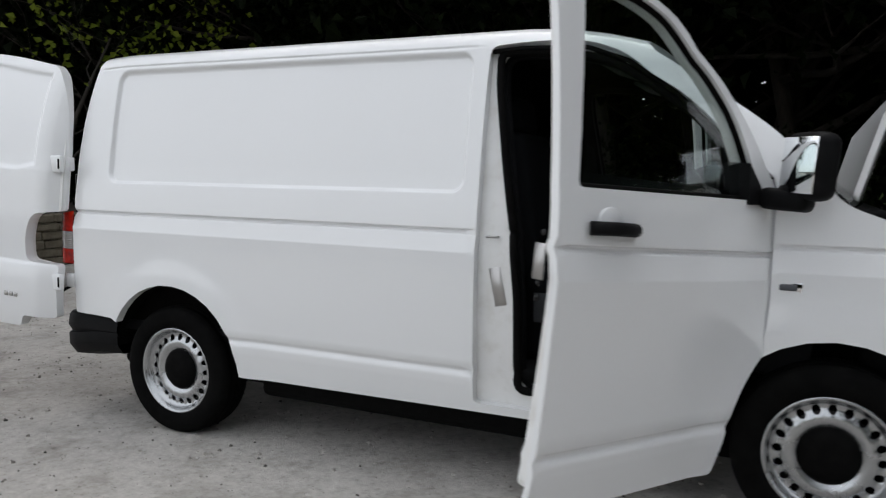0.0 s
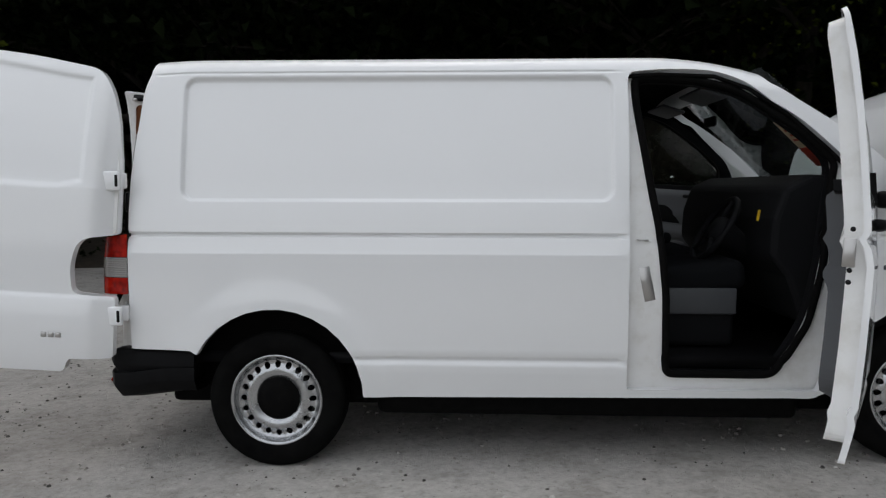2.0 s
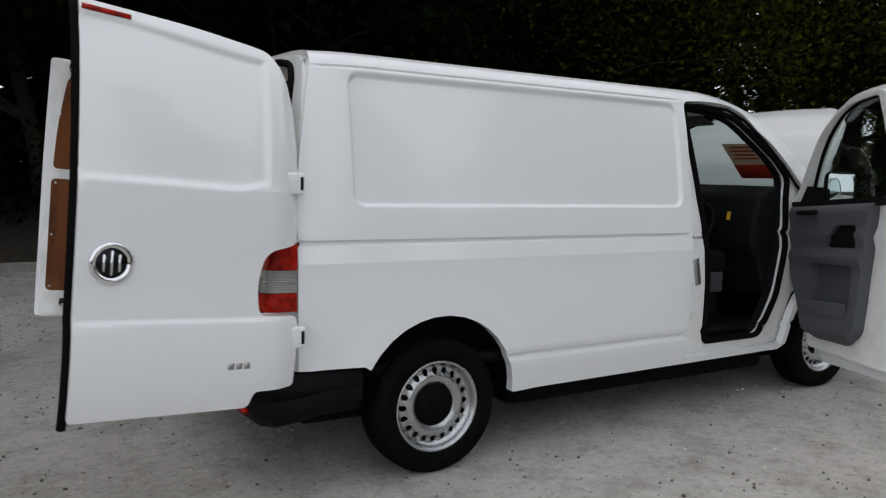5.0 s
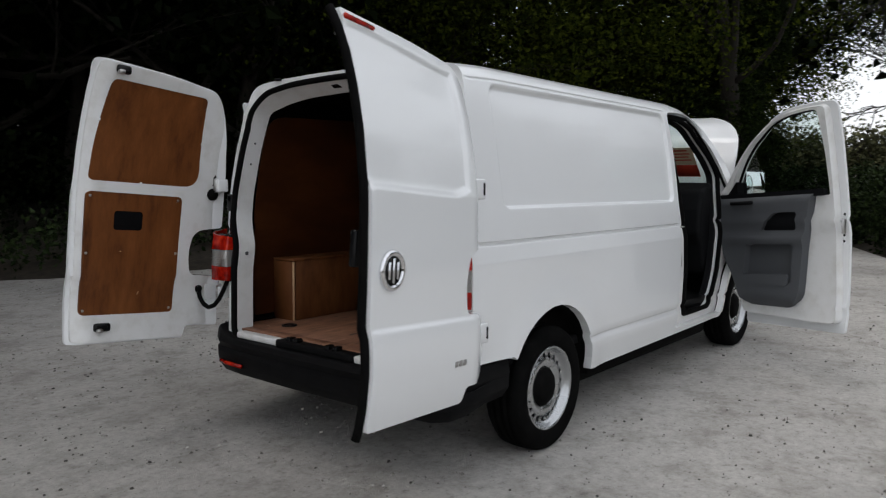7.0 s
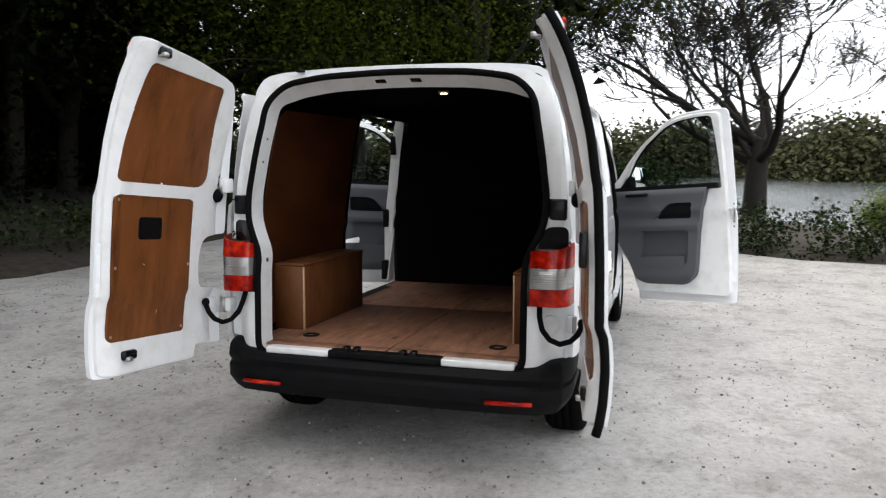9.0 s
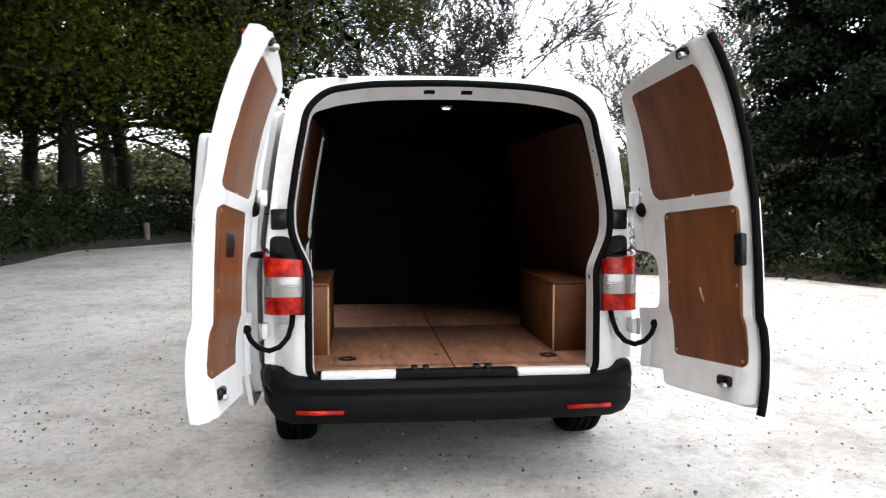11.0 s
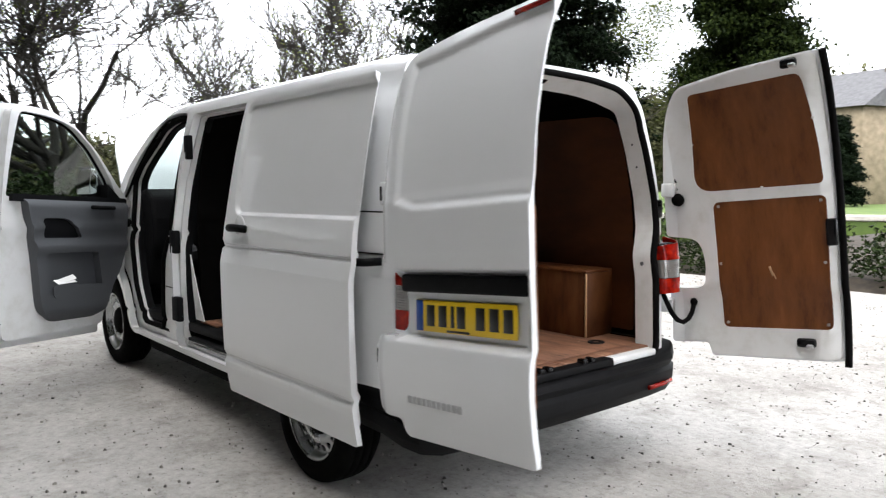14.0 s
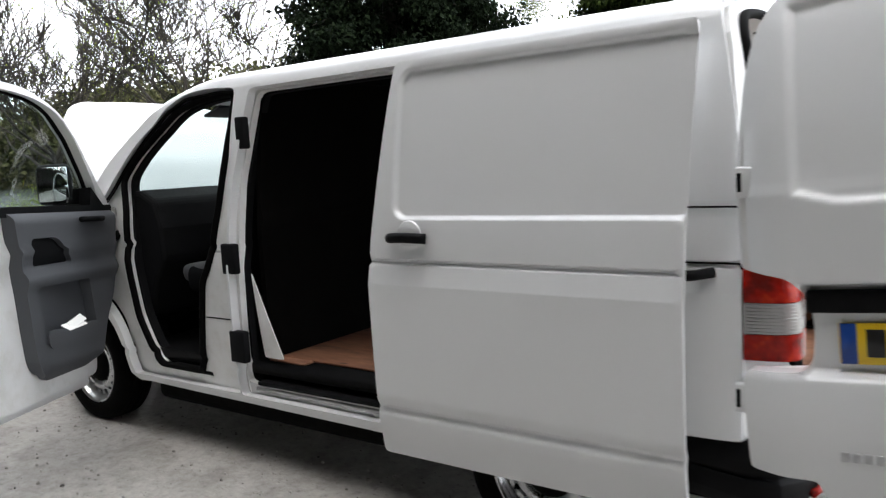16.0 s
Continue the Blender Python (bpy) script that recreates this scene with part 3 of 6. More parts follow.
# plywood boxes over the wheel arches
for side, y_in in ((1, 0.620), (-1, 0.577)):
    y_out, x0, x1, z0, z1 = 0.80, -0.445, 0.405, FLOOR_Z + 0.006, 0.937
    ym, w = side * (y_in + y_out) / 2, y_out - y_in
    box = part("wheel_arch_box", box_bm(x1 - x0 - 0.02, w, z1 - z0 - 0.014, 0.002, 1, Matrix.Translation(((x0 + x1) / 2 + 0.01, ym, (z0 + z1) / 2 - 0.007))), BOX_PLY, van, "brown plywood wheel arch box")
    part("lid", box_bm(x1 - x0 + 0.006, w + 0.006, 0.014, 0.002, 1, Matrix.Translation(((x0 + x1) / 2, ym - side * 0.003, z1 - 0.007))), BOX_PLY, box)
    part("end_board", box_bm(0.014, w, z1 - z0 - 0.016, 0.002, 1, Matrix.Translation((x0 + 0.004, ym, (z0 + z1) / 2 - 0.008))), BOX_PLY, box)
    part("edge_strip", box_bm(0.012, 0.012, z1 - z0 - 0.016, 0.002, 1, Matrix.Translation((x0 + 0.003, side * y_in, (z0 + z1) / 2 - 0.008))), RAW_EDGE, box, "pale raw plywood edge")


# ---- rear frame round the load opening ----
LIP_Z, LIP_X = (0.5, 0.9, 1.1, 1.25, 1.58, 1.78, 1.90, 1.95, 2.0), (-0.815, -0.805, -0.775, -0.738, -0.697, -0.662, -0.627, -0.612, -0.603)
EDGE_Z, EDGE_X = (0.5, 1.2, 1.38, 1.58, 1.80, 1.90, 2.0), (-0.69, -0.70, -0.694, -0.67, -0.634, -0.612, -0.60)


def rear_lip(z):
    return float(np.interp(z, LIP_Z, LIP_X))


def frame_x(y, z):
    """The rear face of the body: proud at the opening's lip, falling away to the corner."""
    a = smooth(0.90, 0.74, abs(y))
    return a * rear_lip(z) + (1 - a) * (float(np.interp(z, EDGE_Z, EDGE_X)) + 0.012)


REAR_OUT = [(-0.882, 0.50), (-0.898, 0.75), (-0.890, 1.15), (-0.862, 1.40), (-0.815, 1.70), (-0.782, 1.83), (-0.740, 1.895), (-0.66, 1.938), (-0.4, 1.966), (0, 1.978)]
REAR_OUT = REAR_OUT + [(-a, b) for a, b in REAR_OUT[-2::-1]]
HALF_HOLE = [(0.684, 0.515, 0.07), (0.686, 1.035, 0.05), (0.765, 1.20, 0.06), (0.772, 1.32, 0.1), (0.738, 1.57, 0.2), (0.693, 1.80, 0.10), (0.600, 1.888, 0.10), (0.40, 1.922, 0.2)]
REAR_HOLE = [(-a, b, r) for a, b, r in HALF_HOLE] + [(0, 1.938, 0.3)] + HALF_HOLE[::-1]
part("rear_frame", sheet("rear_frame", REAR_OUT, [rounded(REAR_HOLE)], lines(-0.9, 0.9, 0.03), lines(0.5, 2.0, 0.03),
     lambda y, z: (frame_x(y, z), y, z), lambda y, z: (rear_lip(z) + 0.115, y * 0.992, z - 0.052 * smooth(1.78, 1.90, z)), INNER_PAINT), INNER_PAINT, van, "white painted frame of the load opening")
part("opening_seal", tube_bm([(rear_lip(z) - 0.004, y * 1.014, z + (0.012 if z > 1.7 else 0)) for y, z in dense(rounded(REAR_HOLE), 0.03)], 0.017, 8, True), RUBBER, van, "black rubber seal round the load opening")
for side in (-1, 1):
    for z in (0.99, 1.50, 1.62):
        y = float(np.interp(z, (0.515, 1.035, 1.20, 1.32, 1.57, 1.80), (0.684, 0.686, 0.765, 0.772, 0.738, 0.693)))
        part("frame_plug", lathe([(0, 0), (0.011 if z < 1 else 0.006, 0), (0.011 if z < 1 else 0.006, 0.003), (0, 0.004)], 12), GREY_TRIM, van, "small grey plug in the frame", m=pose(rear_lip(z) + 0.06, side * (y * 0.995 - 0.001), z, 0, 0, 180 if side > 0 else 0))
part("header_return", sheet("header_return", [(-0.56, -0.70), (-0.45, -0.70), (-0.45, 0.70), (-0.56, 0.70)], [], [-0.5], lines(-0.7, 0.7, 0.1), lambda x, y: (x, y, 1.915 - 0.07 * (y / 0.7) ** 4), lambda x, y: (x, y, 1.922 - 0.07 * (y / 0.7) ** 4), LINING), LINING, van)
for y in (-0.085, 0.105):
    part("header_slot", box_bm(0.036, 0.058, 0.008, 0.002, 1, pose(-0.565, y, 1.912, 0, 27, 0)), GLOSS_BLACK, van, "black latch slot")
part("header_bolt", lathe([(0.0, 0.012), (0.02, 0.012), (0.024, 0.0), (0.0, 0.0)], 16, "z"), BLACK_PLASTIC, van, m=pose(-0.612, 0.53, 1.965))
for y in (-0.47, 0.45):
    part("sill_plate", box_bm(0.095, 0.36, 0.036, 0.010, 3, Matrix.Translation((-0.795, y * 1.02, 0.539))), INNER_PAINT, van, "scuffed white sill")
part("sill_cover", box_bm(0.100, 0.585, 0.040, 0.008, 3, Matrix.Translation((-0.800, -0.005, 0.541))), BLACK_PLASTIC, van, "black plastic sill cover")
for y in (-0.13, 0.17):
    for d in (-0.028, 0.028):
        part("striker_block", box_bm(0.045, 0.03, 0.03, 0.004, 2, Matrix.Translation((-0.815, y + d, 0.565))), GLOSS_BLACK, van)
for y in (-0.52, 0.52):
    part("lashing_eye", lathe([(0.045, 0.0), (0.045, 0.008), (0.028, 0.010), (0.028, 0.0)], 20, "z"), BLACK_PLASTIC, van, m=pose(-0.56, y, FLOOR_Z + 0.004))


# ---- tail lamps, straps, rear bumper ----
LAMP_P = (0.0, 0.05, 0.10, 0.15, 0.19, 0.225, 0.26, 0.34)
LAMP_X = (-0.775, -0.842, -0.852, -0.854, -0.848, -0.822, -0.784, -0.702)
LAMP_Y = (0.718, 0.724, 0.772, 0.822, 0.860, 0.888, 0.903, 0.914)


def tail_lamp(side):
    """A lamp that wraps round the corner: two red chambers and a ribbed clear one between."""
    lamp = part("tail_lamp", box_bm(0.10, 0.15, 0.25, 0.01, 2, Matrix.Translation((-0.752, side * 0.815, 0.972))), GLOSS_BLACK, van, "red and clear tail lamp")

    def skin_at(p, z, d):
        k = 1 - d / 0.12
        x, y = float(np.interp(p, LAMP_P, LAMP_X)), float(np.interp(p, LAMP_P, LAMP_Y))
        lean = 0.022 * smooth(0.97, 1.12, z) * smooth(0.30, 0.15, p)
        return (-0.72 + (x + lean + 0.72) * k, side * (0.80 + (y - 0.80) * k), z)

    def lens(name, z0, z1, material, d=0.0, top=False):
        rim = [(0.004, z1 - (0.028 if top else 0), 0.012 if top else 0.002), (0.06, z1 - (0.012 if top else 0), 0.02 if top else 0.002), (0.17, z1 - (0.006 if top else 0), 0.02), (0.338, z1 + (0.022 if top else 0), 0.004)]
        out = rounded([(0.338, z0, 0.004), (0.004, z0, 0.008)] + rim)
        return part(name, sheet(name, out, [], lines(0, 0.34, 0.015), lines(z0, z1 + 0.03, 0.015), lambda p, z: skin_at(p, z, d), lambda p, z: skin_at(p, z, d + 0.012), material, 0.012), material, lamp)
    lens("red_lens", 1.013, 1.102, RED_LENS, 0.0, True)
    lens("clear_lens", 0.917, 1.011, CLEAR_LENS, 0.002)
    lens("red_lens", 0.836, 0.915, RED_LENS)
    for k in range(9):
        z = 0.924 + 0.0102 * k
        part("lens_rib", tube_bm([skin_at(p, z, 0.001) for p in (0.012, 0.06, 0.11, 0.16, 0.20, 0.235, 0.27, 0.33)], 0.0034 if k == 4 else 0.0018, 5), CLEAR_LENS, lamp)


for side in (-1, 1):
    tail_lamp(side)
    part("lamp_surround", sheet("lamp_surround", rounded([(0.700, 0.83, 0.02), (0.702, 1.05, 0.04), (0.785, 1.195, 0.03), (0.878, 1.195, 0.03), (0.895, 1.12, 0.03), (0.895, 0.83, 0.02)]), [], lines(0.6, 0.9, 0.03), lines(0.8, 1.2, 0.04),
         lambda y, z: (frame_x(y, z) - 0.010, side * y, z), lambda y, z: (frame_x(y, z) - 0.002, side * y, z), GLOSS_BLACK), GLOSS_BLACK, van, "gloss black panel behind the tail lamp")
    pts = [(-0.800, 0.768, 0.838), (-0.826, 0.772, 0.785), (-0.846, 0.788, 0.730), (-0.858, 0.825, 0.688), (-0.864, 0.872, 0.672), (-0.866, 0.920, 0.688), (-0.866, 0.953, 0.722), (-0.864, 0.968, 0.758)]
    strap = part("check_strap", tube_bm([(x, side * y, z) for x, y, z in pts], 0.013, 8), RUBBER, van, "curved black door check strap")
    part("strap_end", lathe([(0.0, -0.022), (0.015, -0.017), (0.021, 0.0), (0.015, 0.017), (0.0, 0.022)], 14, "z"), RUBBER, strap, m=pose(-0.864, side * 0.970, 0.772))
    for z in (0.745, 1.375):
        hinge = part("door_hinge", box_bm(0.07, 0.035, 0.075, 0.008, 2, Matrix.Translation((-0.735, side * 0.905, z))), PAINT, van, "white painted door hinge")
        part("hinge_pin", lathe([(0.0, -0.04), (0.011, -0.04), (0.011, 0.04), (0.0, 0.04)], 12, "z"), STEEL, hinge, m=pose(-0.765, side * 0.925, z))
        part("hinge_arm", box_bm(0.115, 0.03, 0.09, 0.008, 2, Matrix.Translation((-0.757, side * (0.968 if z > 1 else 0.992), z))), PAINT, hinge)
        part("hinge_slot", box_bm(0.014, 0.006, 0.055, 0.002, 1, Matrix.Translation((-0.712, side * (0.982 if z > 1 else 1.006), z))), GLOSS_BLACK, hinge, "dark gap between the hinge leaves")
    part("drain_patch", lathe([(0.0, 0.006), (0.045, 0.006), (0.05, 0.0), (0, 0)], 20, "y"), INNER_PAINT, van, m=pose(frame_x(0.81, 0.735) - 0.004, side * 0.81, 0.735, 0, 0, 90 - side * 35))
    part("hinge_cover", box_bm(0.03, 0.09, 0.10, 0.01, 2, Matrix.Translation((frame_x(0.83, 1.275) - 0.006, side * 0.83, 1.275))), GLOSS_BLACK, van, "black cover below the door hinge")


def bumper():
    """A swept section round the tail."""
    plan = [(-0.395, 0.895), (-0.55, 0.90), (-0.70, 0.90), (-0.79, 0.865), (-0.84, 0.78), (-0.862, 0.60), (-0.872, 0.30), (-0.875, 0.0)]
    plan = [(x, -y) for x, y in plan] + [(x, y) for x, y in plan[-2::-1]]
    sect = [(-0.12, 0.57), (-0.03, 0.572), (0.0, 0.565), (0.012, 0.545), (0.02, 0.49), (0.0, 0.455), (0.018, 0.435), (0.016, 0.37), (-0.02, 0.315), (-0.12, 0.30)]
    bm, rings = bmesh.new(), []
    for k, (x, y) in enumerate(plan):
        a, b = Vector(plan[max(k - 1, 0)]), Vector(plan[min(k + 1, len(plan) - 1)])
        d = (b - a).normalized()
        n = Vector((-d.y, d.x)) * -1
        if n.dot(Vector((x + 0.3, y))) < 0:
            n = -n
        low = smooth(0.9, 0.5, -x) * 0.05 if abs(y) > 0.84 else 0.0
        rings.append([bm.verts.new((x + n.x * o, y + n.y * o, z + (low if z < 0.45 else 0) - (0.05 * smooth(0.86, 0.70, abs(y)) if z > 0.53 else 0))) for o, z in sect])
    for p, q in zip(rings, rings[1:]):
        for k in range(len(sect) - 1):
            bm.faces.new((p[k], p[k + 1], q[k + 1], q[k]))
    bm.faces.new([r[-1] for r in rings][::-1])
    bmesh.ops.recalc_face_normals(bm, faces=bm.faces)
    ob = part("rear_bumper", bm, BLACK_PLASTIC, van, "textured black plastic rear bumper")
    mod = ob.modifiers.new("round", "BEVEL")
    mod.width, mod.segments, mod.angle_limit = 0.012, 2, radians(25)
    for side in (-1, 1):
        pts = [(-0.858, 0.75), (-0.872, 0.68), (-0.880, 0.53)]
        r = part("reflector", tube_bm([(x - 0.012, side * y, 0.380) for x, y in pts], 0.012, 6), RED_LENS, ob, "red bumper reflector")


bumper()

# ---- wheels ----
def make_wheel():
    w = new("wheel")
    w.parent = van
    prof = [(0.205, -0.075), (0.225, -0.098), (0.262, -0.108), (0.300, -0.104), (0.318, -0.092), (0.328, -0.070), (0.330, -0.045), (0.322, -0.043), (0.322, -0.036), (0.331, -0.034), (0.332, -0.004), (0.322, -0.002), (0.322, 0.006),
            (0.332, 0.008), (0.331, 0.040), (0.322, 0.042), (0.322, 0.050), (0.330, 0.052), (0.326, 0.075), (0.300, 0.104), (0.25, 0.108), (0.21, 0.09)]
    bm = lathe(prof, 72)
    part("tyre", bm, TYRE, w, "worn black rubber tyre")
    lip = [(0.19, 0.07), (0.196, -0.045), (0.203, -0.066), (0.214, -0.078), (0.222, -0.084), (0.222, -0.095), (0.214, -0.097), (0.207, -0.088), (0.200, -0.075), (0.192, -0.058), (0.186, -0.055)]
    part("rim", lathe(lip, 64), SILVER, w, "silver painted steel rim")
    ring = [(0.191 * math.cos(t), 0.191 * math.sin(t)) for t in np.linspace(0, 2 * math.pi, 72, endpoint=False)]
    holes = [[(0.102 * math.cos(t), 0.102 * math.sin(t)) for t in np.linspace(0, 2 * math.pi, 40, endpoint=False)]]
    for k in range(20):
        c = 2 * math.pi * k / 20
        u, v = Vector((math.cos(c), math.sin(c))), Vector((-math.sin(c), math.cos(c)))
        holes.append([tuple(u * (0.168 + 0.0175 * math.cos(t)) + v * 0.0145 * math.sin(t)) for t in np.linspace(0, 2 * math.pi, 12, endpoint=False)])

    def face(a, b, d=0.0):
        r = math.hypot(a, b)
        return (a, float(np.interp(r, [0.10, 0.125, 0.145, 0.158, 0.182, 0.192], [-0.052, -0.066, -0.070, -0.056, -0.050, -0.058])) + d, b)
    grid = lines(-0.19, 0.19, 0.02)
    part("disc", sheet("disc", ring, holes, grid, grid, face, lambda a, b: face(a, b, 0.006), SILVER, 0.02), SILVER, w, "silver steel disc with a ring of holes")
    cap = [(0.0, -0.088), (0.03, -0.088), (0.06, -0.084), (0.088, -0.074), (0.103, -0.058), (0.106, -0.045), (0.0, -0.04)]
    part("hub_cap", lathe(cap, 48), RUBBER, w, "black plastic hub cap")
    part("brake_drum", lathe([(0.0, -0.03), (0.15, -0.03), (0.165, -0.02), (0.165, 0.06), (0.0, 0.06)], 40), GLOSS_BLACK, w, "dark brake drum")
    return w


wheel = make_wheel()
for k, (x, y, z, turn) in enumerate(((0, -0.812, 0.33, 0), (FRONT_AXLE[0], -0.812, FRONT_AXLE[1], 0), (0, 0.812, 0.33, 180), (FRONT_AXLE[0], 0.812, FRONT_AXLE[1], 180))):
    m = pose(x, y, z, 0, 37 * k, turn)
    if k == 0:
        wheel.matrix_basis = m
    else:
        copy_thing(wheel, m)
for (ax, az) in (REAR_AXLE, FRONT_AXLE):
    for side in (-1, 1):
        bm = bmesh.new()
        pts = arc(ax, az + 0.02, 0.425, -4, 172 if ax < 1 else 184, 24)
        a = [bm.verts.new((x, side * 0.895, z)) for x, z, _ in pts]
        b = [bm.verts.new((x, side * 0.635, z)) for x, z, _ in pts]
        for k in range(len(pts) - 1):
            bm.faces.new((a[k], a[k + 1], b[k + 1], b[k]))
        bm.faces.new(b)
        part("wheel_housing", bm, RUBBER, van, "black wheel housing")


# ---- front doors ----
WINDOW = [(1.735, 1.318, 0.02), (1.752, 1.60, 0.1), (1.775, 1.85, 0.05), (2.06, 1.865, 0.1), (2.20, 1.850, 0.08), (2.35, 1.762, 0.1), (2.48, 1.60, 0.1), (2.60, 1.44, 0.05), (2.655, 1.335, 0.03)]


def front_door(side, angle):
    h = Vector((2.745 if side < 0 else 2.795, side * 0.885, 1.0))
    tilt = radians(4.6 if side < 0 else 3.2)
    axis = Vector((0, -side * math.sin(tilt), math.cos(tilt)))
    door = new("front_door")
    door.parent = van
    sag = 0.03 if side < 0 else 0.0
    window = [(p[0], p[1] + (sag if p[1] > 1.5 else -sag * 0.9), p[2]) for p in WINDOW]
    door.matrix_basis = Matrix.Translation(h - Vector((0, 0, sag))) @ Matrix.Rotation(radians(-side * angle), 4, axis) @ Matrix.Translation(-h)
    door["label"] = "white front door standing wide open"
    shrink = [(p[0] + (0.004 if p[0] < 2 else -0.004), p[1] - ((0.045 if side < 0 else 0.03) if p[1] < 0.5 else (0.003 - sag if p[1] > 1.5 else 0.003)), p[2]) for p in DOOR]
    xs = lines(1.65, 2.78, 0.05)
    ys = lines(0.40, 1.92, 0.05, (0.47, 0.56, 0.008), (1.028, 1.052, 0.004), (1.105, 1.143, 0.003))
    part("door_skin", sheet("door_skin", rounded(shrink), [rounded(window)], xs, ys, skin(side, 0, press=False), skin(side, 0.022, press=False), PAINT), PAINT, door)
    inner = [(1.69, 0.42, 0.05), (1.71, 0.95, 0.05), (1.715, 1.868 + sag, 0.05), (2.07, 1.892 + sag, 0.1), (2.22, 1.865 + sag, 0.1), (2.39, 1.74 + sag, 0.1), (2.54, 1.555 + sag, 0.1), (2.66, 1.42, 0.05), (2.735, 1.355, 0.03), (2.735, 0.94, 0.08), (2.72, 0.82, 0.05), (2.65, 0.745, 0.1), (2.57, 0.63, 0.1), (2.51, 0.44, 0.05)]
    part("inner_panel", sheet("inner_panel", rounded(inner), [rounded(window)], xs, lines(0.4, 1.9, 0.06), skin(side, 0.085, press=False, arch=False), skin(side, 0.020, press=False, arch=False), INNER_PAINT), INNER_PAINT, door)
    trim = [(2.05, 0.50, 0.08), (1.955, 0.58, 0.08), (1.925, 1.00, 0.1), (1.865, 1.22, 0.05), (1.84, 1.318, 0.02), (2.71, 1.325, 0.04), (2.71, 0.98, 0.1), (2.66, 0.83, 0.1), (2.58, 0.72, 0.1), (2.48, 0.50, 0.08)]
    pocket = [(2.025, 0.675, 0.03), (2.01, 0.955, 0.03), (2.45, 0.955, 0.03), (2.48, 0.675, 0.05)]
    grip = [(1.985, 1.055, 0.02), (1.97, 1.185, 0.03), (2.19, 1.185, 0.06), (2.31, 1.055, 0.03)]

    def bulge(x, s):
        b = 0.058 * smooth(0.50, 0.57, s) * smooth(1.33, 1.27, s)
        b += 0.022 * smooth(0.93, 0.99, s) * smooth(1.05, 1.0, s)
        return b

    def trim_out(x, s):
        y, z = body(x, s, press=False, arch=False)
        return (x, side * (y - 0.092 - bulge(x, s)), z)

    def trim_back(x, s):
        y, z = body(x, s, press=False, arch=False)
        return (x, side * (y - 0.084), z)
    tr = part("door_trim", sheet("door_trim", rounded(trim), [rounded(pocket), rounded(grip)], lines(1.7, 2.72, 0.04), lines(0.5, 1.34, 0.03), trim_out, trim_back, GREY_TRIM), GREY_TRIM, door, "grey moulded plastic door trim")
    part("pocket_back", sheet("pocket_back", rounded(pocket), [], lines(1.9, 2.4, 0.05), lines(0.6, 1.0, 0.05), lambda x, s: (x, side * (body(x, s, False, False)[0] - 0.094), s), lambda x, s: (x, side * (body(x, s, False, False)[0] - 0.084), s), GREY_TRIM), GREY_TRIM, tr)
    # The grip recess's shade is put into the darker colour of its back.
    part("grip_recess", sheet("grip_recess", rounded(grip), [], lines(1.9, 2.4, 0.05), lines(1.0, 1.2, 0.04), lambda x, s: (x, side * (body(x, s, False, False)[0] - 0.122), s), lambda x, s: (x, side * (body(x, s, False, False)[0] - 0.084), s), DARK_TRIM), DARK_TRIM, tr, "dark grip recess")
    lip = [(2.05, 0.655), (2.49, 0.655), (2.48, 0.73), (2.045, 0.74)]
    part("pocket_lip", sheet("pocket_lip", rounded([(*p, 0.03) for p in lip]), [], lines(1.9, 2.4, 0.1), lines(0.6, 0.8, 0.05), lambda x, s: (x, side * (body(x, s, False, False)[0] - 0.156), s), lambda x, s: (x, side * (body(x, s, False, False)[0] - 0.146), s), GREY_TRIM), GREY_TRIM, tr)
    part("trim_cap", sheet("trim_cap", rounded([(1.76, 1.29, 0.01), (1.76, 1.335, 0.01), (2.72, 1.335, 0.02), (2.72, 1.27, 0.02)]), [], lines(1.7, 2.7, 0.1), [1.31], skin(side, 0.115, press=False, arch=False), skin(side, 0.075, press=False, arch=False), DARK_TRIM), DARK_TRIM, tr, "dark strip along the window sill")
    pull = [trim_out(x, 1.262) for x in (2.36, 2.42, 2.50, 2.56)]
    part("release_lever", tube_bm([(x, y - side * 0.014, z) for x, y, z in pull], 0.014, 8), DARK_TRIM, tr)
    loop = [skin(side, 0.028, press=False, arch=False)(*p) for p in dense(rounded(window), 0.03)]
    part("window_seal", tube_bm(loop, 0.013, 6, True), RUBBER, door, "black rubber window seal")
    pane = part("window_pane", sheet("window_pane", rounded(window), [], lines(1.7, 2.6, 0.1), lines(1.3, 1.8, 0.1), skin(side, 0.026, press=False, arch=False), skin(side, 0.030, press=False, arch=False), GLASS), GLASS, door, "tinted window glass")
    pane.visible_shadow = False
    tri = [(2.56, 1.32 - sag, 0.01), (2.56, 1.435, 0.01), (2.69, 1.33 - sag, 0.01)]
    part("mirror_base", sheet("mirror_base", rounded(tri), [], lines(2.4, 2.6, 0.1), lines(1.3, 1.5, 0.1), skin(side, -0.012, press=False, arch=False), skin(side, 0.09, press=False, arch=False), BLACK_PLASTIC), BLACK_PLASTIC, door)
    mir = part("wing_mirror", box_bm(0.10, 0.18, 0.225, 0.04, 4, pose(2.66, side * 1.045, 1.465 - sag, 0, 0, side * 20)), BLACK_PLASTIC, door, "black wing mirror")
    part("mirror_arm", box_bm(0.09, 0.17, 0.075, 0.025, 3, Matrix.Translation((2.665, side * 0.975, 1.35 - sag))), BLACK_PLASTIC, mir)
    part("mirror_glass", box_bm(0.006, 0.15, 0.185, 0.002, 1, pose(2.6125, side * 1.0277, 1.465 - sag, 0, 0, side * 20)), MIRROR, mir, "mirror glass")
    y = side * (body(1.85, 1.215, press=False)[0])
    drop = Matrix.Translation((0, 0, -sag))
